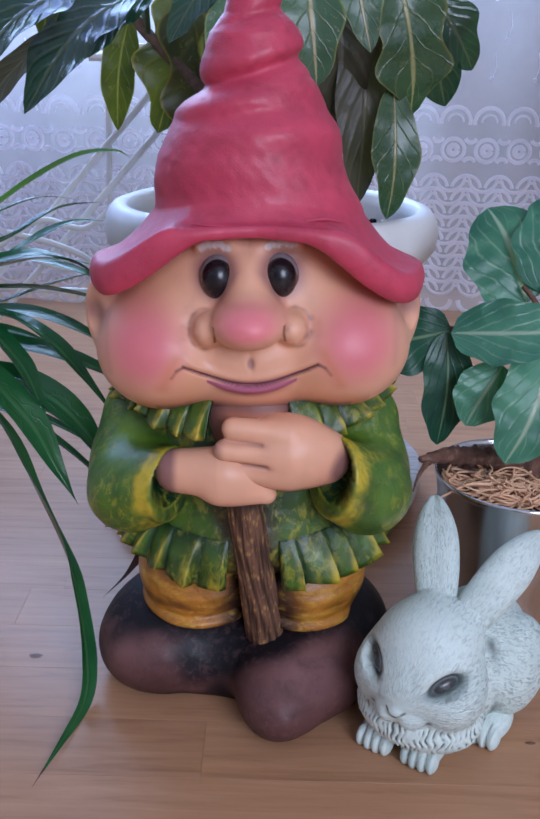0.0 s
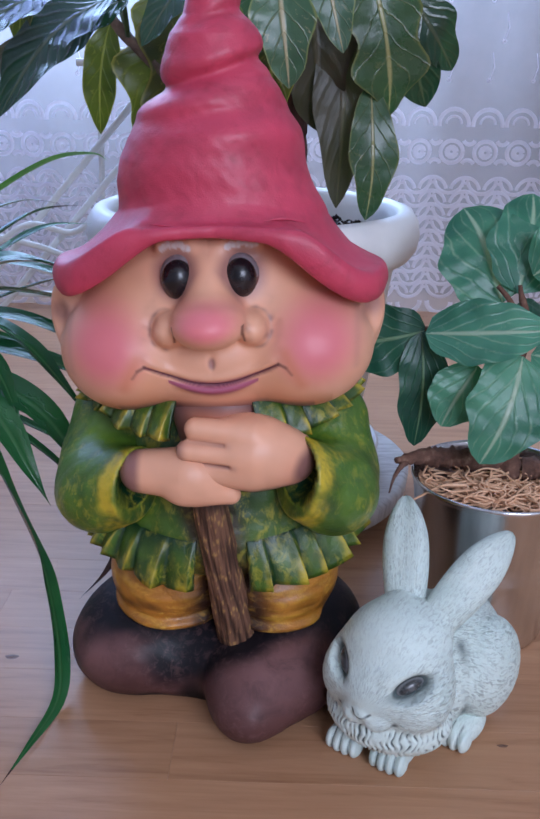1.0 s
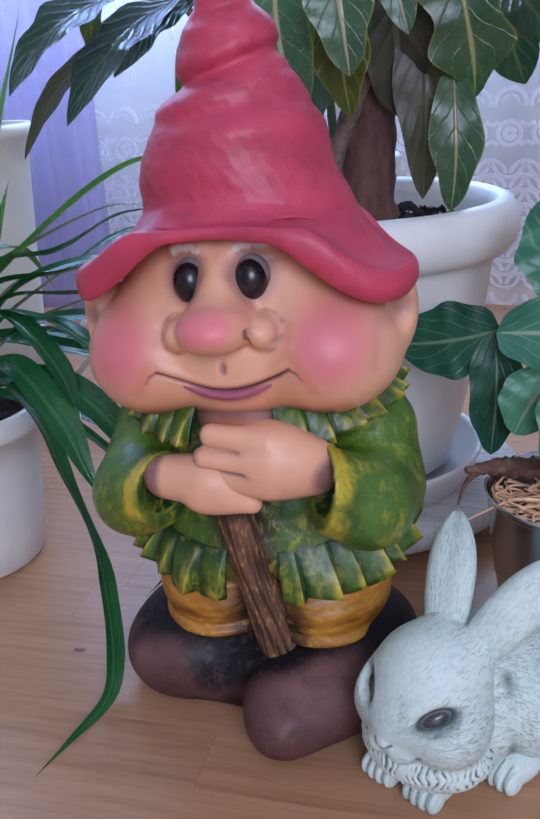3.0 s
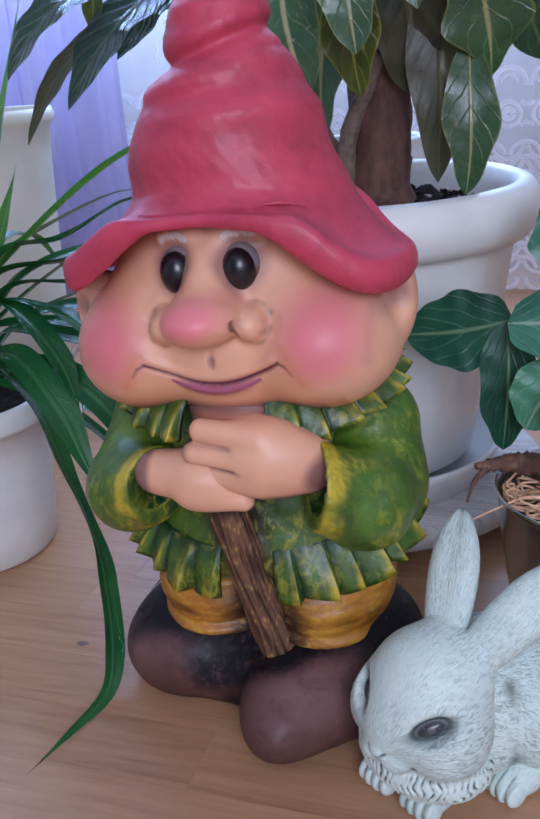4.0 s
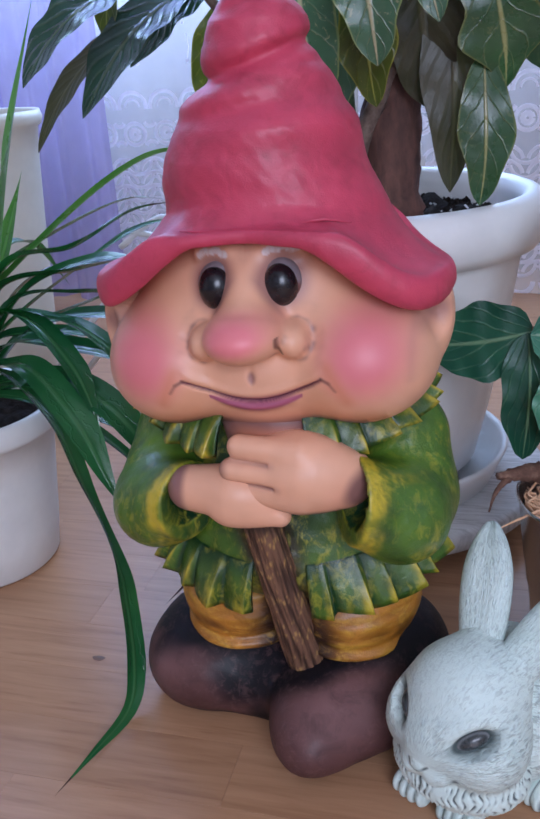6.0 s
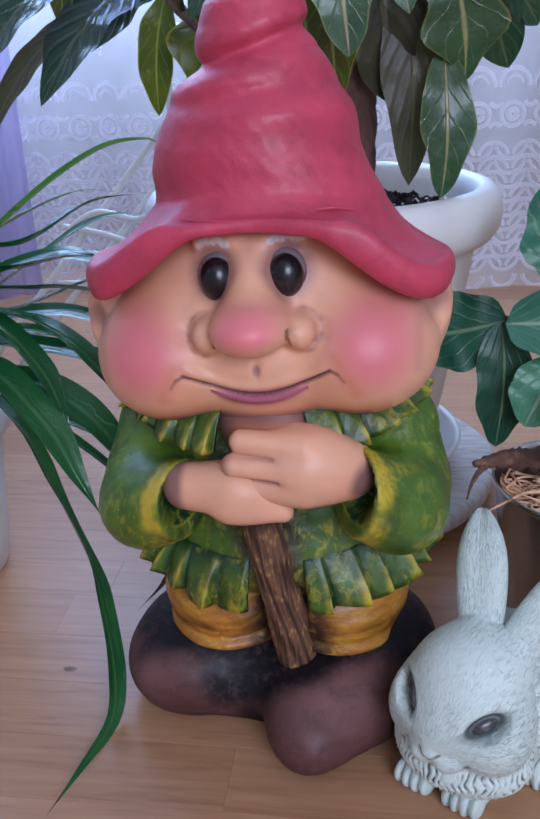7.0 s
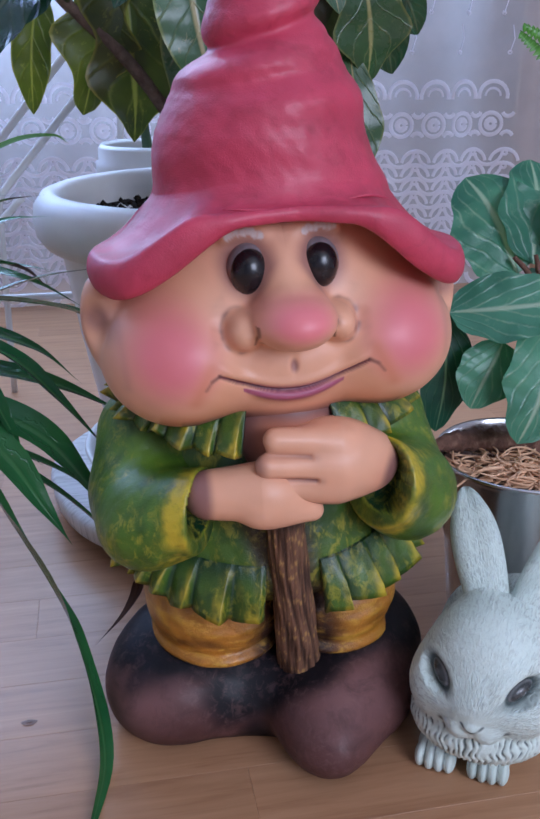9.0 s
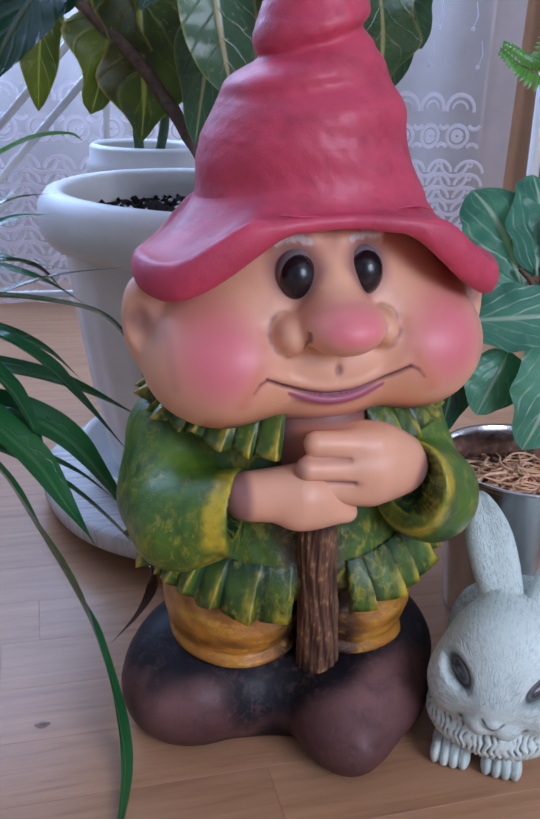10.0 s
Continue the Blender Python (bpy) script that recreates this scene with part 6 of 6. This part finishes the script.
CROWN = (SX + 0.02, SY - 0.01, 0.19)
BLADES = (
    # the one that reaches down to the floor
    (((-0.37, 0.88, 0.265), (-0.298, 0.835, 0.282), (-0.232, 0.800, 0.243), (-0.198, 0.775, 0.192), (-0.166, 0.757, 0.127), (-0.151, 0.738, 0.088), (-0.139, 0.712, 0.035), (-0.137, 0.684, 0.006), (-0.148, 0.625, 0.005), (-0.160, 0.578, 0.003)), 0.019, M_STRAP, 0.05, 0.9),
    (((-0.38, 0.88, 0.31), (-0.314, 0.86, 0.341), (-0.263, 0.84, 0.339), (-0.216, 0.82, 0.302), (-0.196, 0.81, 0.268), (-0.184, 0.80, 0.232)), 0.023, M_STRAP, 0.05, 0.3),
    (((-0.37, 0.86, 0.27), (-0.311, 0.84, 0.292), (-0.260, 0.82, 0.295), (-0.202, 0.79, 0.253), (-0.170, 0.77, 0.208), (-0.150, 0.76, 0.176)), 0.025, M_STRAP, 0.0, 0.3),
    (((-0.40, 0.94, 0.25), (-0.369, 0.95, 0.336), (-0.324, 0.95, 0.488), (-0.273, 0.97, 0.655)), 0.042, M_STRAP_LIGHT, 0.0, 0.4),
    (((-0.41, 0.95, 0.26), (-0.385, 0.975, 0.34), (-0.365, 1.0, 0.41), (-0.352, 1.02, 0.465)), 0.022, M_STRAP_LIGHT, 0.0, 0.4),
    (((-0.42, 0.94, 0.26), (-0.40, 0.93, 0.40), (-0.36, 0.92, 0.53), (-0.33, 0.91, 0.60)), 0.036, M_STRAP_LIGHT, 0.0, 0.5),
    (((-0.41, 0.94, 0.28), (-0.376, 0.95, 0.336), (-0.272, 0.98, 0.425), (-0.196, 1.0, 0.473), (-0.150, 1.02, 0.482), (-0.132, 1.03, 0.474)), 0.017, M_STRAP_LIGHT, 0.0, 0.3),
    (((-0.42, 0.95, 0.29), (-0.394, 0.98, 0.347), (-0.33, 1.02, 0.388), (-0.257, 1.08, 0.419), (-0.20, 1.10, 0.415)), 0.018, M_STRAP, 0.12, 0.3),
    (((-0.40, 0.95, 0.26), (-0.351, 0.97, 0.311), (-0.258, 1.0, 0.373), (-0.208, 1.03, 0.399), (-0.16, 1.05, 0.40)), 0.015, M_STRAP, 0.0, 0.4),
    (((-0.375, 0.93, 0.281), (-0.324, 0.95, 0.292), (-0.261, 0.97, 0.284), (-0.20, 0.97, 0.262)), 0.016, M_STRAP, 0.0, 0.3),
    (((-0.365, 0.90, 0.237), (-0.294, 0.92, 0.246), (-0.224, 0.93, 0.209), (-0.18, 0.93, 0.17)), 0.018, M_STRAP, 0.0, 0.3),
    (((-0.34, 0.94, 0.33), (-0.245, 0.95, 0.375), (-0.190, 0.98, 0.363), (-0.160, 0.99, 0.335)), 0.020, M_STRAP, 0.3, 0.4),
    (((-0.34, 0.94, 0.29), (-0.249, 0.95, 0.331), (-0.171, 0.97, 0.354), (-0.09, 0.98, 0.361)), 0.013, M_STRAP, 0.0, 0.2),
    (((-0.34, 0.92, 0.33), (-0.245, 0.92, 0.348), (-0.173, 0.92, 0.342), (-0.127, 0.91, 0.329), (-0.100, 0.90, 0.294), (-0.087, 0.89, 0.245)), 0.019, M_STRAP, 0.0, 0.3),
    (((-0.33, 0.87, 0.33), (-0.243, 0.86, 0.335), (-0.193, 0.85, 0.315), (-0.156, 0.84, 0.279), (-0.113, 0.83, 0.225)), 0.021, M_STRAP, 0.08, 0.3),
    (((-0.34, 0.90, 0.29), (-0.249, 0.90, 0.292), (-0.163, 0.92, 0.262), (-0.087, 0.93, 0.216)), 0.023, M_STRAP, 0.0, 0.3),
    (((-0.34, 0.86, 0.26), (-0.247, 0.84, 0.277), (-0.180, 0.82, 0.259), (-0.138, 0.81, 0.211), (-0.104, 0.80, 0.150)), 0.025, M_STRAP, 0.0, 0.3),
    (((-0.34, 0.87, 0.245), (-0.251, 0.86, 0.240), (-0.168, 0.87, 0.198), (-0.110, 0.87, 0.145)), 0.013, M_STRAP, 0.0, 0.2),
    (((-0.34, 0.86, 0.25), (-0.250, 0.84, 0.246), (-0.174, 0.83, 0.202), (-0.116, 0.82, 0.142), (-0.098, 0.812, 0.105), (-0.110, 0.802, 0.078), (-0.140, 0.800, 0.044)), 0.011, M_STRAP, 0.34, 0.9),
    (((-0.36, 0.95, 0.36), (-0.264, 0.95, 0.390), (-0.211, 1.0, 0.420), (-0.160, 1.04, 0.424)), 0.018, M_STRAP, 0.18, 0.3),
    (((-0.36, 0.93, 0.34), (-0.266, 0.95, 0.364), (-0.214, 0.97, 0.370), (-0.152, 0.98, 0.358)), 0.020, M_STRAP, 0.0, 0.3),
    (((-0.36, 0.97, 0.33), (-0.27, 1.0, 0.36), (-0.19, 1.03, 0.34), (-0.13, 1.05, 0.30)), 0.018, M_STRAP, 0.0, 0.3),
    (((-0.36, 0.97, 0.28), (-0.27, 1.0, 0.30), (-0.19, 1.02, 0.27), (-0.14, 1.03, 0.22)), 0.018, M_STRAP, 0.0, 0.3),
    (((-0.52, 0.92, 0.33), (-0.62, 0.90, 0.36), (-0.70, 0.88, 0.28)), 0.022, M_STRAP, 0.0, 0.3),
    (((-0.50, 0.98, 0.36), (-0.57, 1.06, 0.42), (-0.63, 1.12, 0.38)), 0.022, M_STRAP, 0.0, 0.3),
    (((-0.50, 0.86, 0.30), (-0.57, 0.79, 0.31), (-0.62, 0.74, 0.22)), 0.022, M_STRAP, 0.0, 0.3),
    (((-0.45, 0.85, 0.30), (-0.46, 0.76, 0.31), (-0.47, 0.69, 0.22)), 0.022, M_STRAP, 0.0, 0.3),
    (((-0.43, 1.02, 0.34), (-0.42, 1.12, 0.36), (-0.41, 1.2, 0.28)), 0.022, M_STRAP, 0.0, 0.3),
)
for k, (pts, w, mt, dry, tw) in enumerate(BLADES):
    blade((CROWN,) + pts, w, mt, strap, dry, tw, k)

# white wire rack behind
rack = thing("wire_rack", (-0.25, 1.4, 0), "white enamelled folding wire rack with slanting rods", "rack")
for a, b in (((-0.09, 1.40, 0.61), (-0.60, 1.40, 0.04)), ((-0.05, 1.40, 0.588), (-0.52, 1.40, 0.065)), ((-0.60, 1.40, 0.04), (-0.61, 1.40, 0.0)), ((-0.52, 1.40, 0.065), (-0.55, 1.40, 0.0)),
             ((-0.25, 1.405, 0.58), (-0.04, 1.405, 0.58)), ((-0.28, 1.62, 0.60), (-0.04, 1.62, 0.60)), ((-0.42, 1.405, 0.225), (-0.10, 1.405, 0.225)), ((-0.06, 1.41, 0.585), (-0.06, 1.62, 0.600)),
             ((-0.24, 1.41, 0.58), (-0.24, 1.62, 0.600)), ((-0.06, 1.62, 0.60), (-0.08, 1.62, 0.0)), ((-0.26, 1.62, 0.60), (-0.28, 1.62, 0.0))):
    m = tuple((p + q) / 2 for p, q in zip(a, b))
    part_of("rod", tube([a, m, b], [0.0055, 0.0055, 0.0055], 8, 10), M_WIRE, rack)
part_of("rod", tube([(-0.40, 1.36, 0.30), (-0.33, 1.36, 0.345), (-0.26, 1.36, 0.335), (-0.21, 1.36, 0.375)], [0.005, 0.005, 0.005], 24, 8), M_WIRE, rack)
part_of("rod", tube([(-0.38, 1.36, 0.325), (-0.31, 1.36, 0.31), (-0.255, 1.36, 0.285), (-0.29, 1.36, 0.27), (-0.34, 1.36, 0.285)], [0.005, 0.005, 0.005], 24, 8), M_WIRE, rack)

# cream pot on a stool behind the strap-leaved plant
cream = thing("cream_planter", (-0.735, 1.5, 0), "tall cream plastic planter with a rolled lip", "planter")
prof = [(0.004, 0.0), (0.085, 0.0), (0.095, 0.01), (0.105, 0.12), (0.113, 0.28), (0.122, 0.42), (0.128, 0.475), (0.135, 0.480), (0.138, 0.492), (0.134, 0.504), (0.125, 0.502), (0.120, 0.47), (0.118, 0.43)]
part_of("pot", lathe(prof, 80, (-0.735, 1.5)), M_CREAM, cream)
part_of("soil", soil_bed(-0.735, 1.5, 0.117, 0.44, 31), M_SOIL, cream)

# small white pot with a green stem behind the big pot
small = thing("small_potted_plant", (-0.02, 1.45, 0), "small white pot with a thin green-stemmed plant", "potted plant")
prof = [(0.004, 0.0), (0.060, 0.0), (0.065, 0.01), (0.075, 0.34), (0.080, 0.385), (0.088, 0.388), (0.0885, 0.410), (0.084, 0.414), (0.084, 0.430), (0.079, 0.436), (0.074, 0.430), (0.072, 0.39)]
part_of("pot", lathe(prof, 64, (-0.02, 1.45)), M_POT, small)
part_of("soil", soil_bed(-0.02, 1.45, 0.073, 0.40, 33, 0.004), M_SOIL, small)
for pts in (((-0.03, 1.44, 0.40), (-0.04, 1.43, 0.52), (-0.035, 1.42, 0.66)), ((-0.005, 1.45, 0.40), (0.005, 1.44, 0.50), (-0.03, 1.43, 0.60))):
    part_of("stem", tube(pts, [0.008, 0.0065, 0.005], 18, 9, 0.04, 2), M_STEM, small)
leaf("leaf", (-0.035, 1.42, 0.66), (-0.09, 1.38, 0.58), 0.05, (0, -0.8, 0.5), M_CROTON_DARK, small, 0.01, 0.1, seed=3)
leaf("leaf", (-0.035, 1.42, 0.66), (0.03, 1.38, 0.60), 0.05, (0, -0.8, 0.5), M_CROTON_DARK, small, 0.01, 0.1, seed=4)

# fern on a white pole
pole = thing("white_pole", (0.79, 1.72, 0), "slim white pole standing by the curtain", "pole")
part_of("shaft", tube([(0.79, 1.72, 0.0), (0.783, 1.72, 0.3), (0.775, 1.72, 0.6), (0.772, 1.72, 0.9)], [0.012, 0.012, 0.012], 12, 14), M_WIRE, pole)
fern = thing("fern_frond", (0.772, 1.72, 0.9), "green fern hanging from the top of the pole", "fern")
spine = smooth_path([(0.772, 1.72, 0.9), (0.78, 1.66, 0.70), (0.70, 1.60, 0.56), (0.60, 1.58, 0.592)], 40)
part_of("frond_stem", tube([tuple(q) for q in spine[::8]] + [tuple(spine[-1])], [0.003, 0.002, 0.001], 24, 6), M_STEM, fern)
for k in range(12, 39):
    t = spine[k] - spine[k - 1]
    t /= np.linalg.norm(t)
    for s in (-1, 1):
        out = np.cross(t, (0, -1, 0.2)) * s
        ln = 0.055 * (1 - (k - 12) / 30) + 0.006
        leaf("leaflet", tuple(spine[k]), tuple(spine[k] + out * ln + t * ln * 0.5), 0.011, (0, -1, 0.2), M_STRAP_LIGHT, fern, 0.003, 0.0, n=6, seed=k)

# dark knots in the floor's wood
for x, y, a, b in ((-0.203, 0.757, 0.007, 0.0038), (0.281, 0.650, 0.005, 0.002)):
    kv = [(x + a * q * math.cos(t) * (1 + 0.15 * math.sin(3 * t)), y + b * q * math.sin(t), 0.0004 + 0.0003 * (1 - q)) for q in (0.05, 0.6, 1.0) for t in np.linspace(0, 6.28, 19)[:-1]]
    part_of("wood_knot", (kv, grid_faces(18, 3, True) + [tuple(range(18))]), M_KNOT, floor, "dark knot in the wood")

# ---- floor strips ----
STRIP = 0.0712
rng = np.random.RandomState(5)


def strip_mesh(length):
    g = 0.00005
    lo, hi = (g - length / 2, g - STRIP / 2, -0.006), (length / 2 - g, STRIP / 2 - g, 0.0)
    e = 0.0002
    v = [(x, y, -0.006) for x, y in ((lo[0], lo[1]), (hi[0], lo[1]), (hi[0], hi[1]), (lo[0], hi[1]))]
    v += [(x, y, -e) for x, y in ((lo[0], lo[1]), (hi[0], lo[1]), (hi[0], hi[1]), (lo[0], hi[1]))]
    v += [(x, y, 0.0) for x, y in ((lo[0] + e, lo[1] + e), (hi[0] - e, lo[1] + e), (hi[0] - e, hi[1] - e), (lo[0] + e, hi[1] - e))]
    f = [(8, 9, 10, 11)] + [(a, (a + 1) % 4, (a + 1) % 4 + 4, a + 4) for a in range(4)] + [(a + 4, (a + 1) % 4 + 4, (a + 1) % 4 + 8, a + 8) for a in range(4)]
    me = bpy.data.meshes.new("floor_strip")
    me.from_pydata(v, [], f)
    me.materials.append(M_FLOOR)
    return me


LENGTHS = (0.42, 0.52, 0.62)
strips = [strip_mesh(q) for q in LENGTHS]
for row in range(-6, 24):
    y = 0.597 + STRIP * (row + 0.5)
    x = -1.5 + rng.uniform(0, 0.3)
    if row == 0:
        x = -0.019 - 3 * 0.52
    while x < 1.5:
        k = rng.randint(3)
        if row == 0 and x < -0.02:
            k = 1
        o = new("floor_strip", strips[k])
        o.location = (x + LENGTHS[k] / 2, y, 0)
        o.parent = floor
        x += LENGTHS[k]
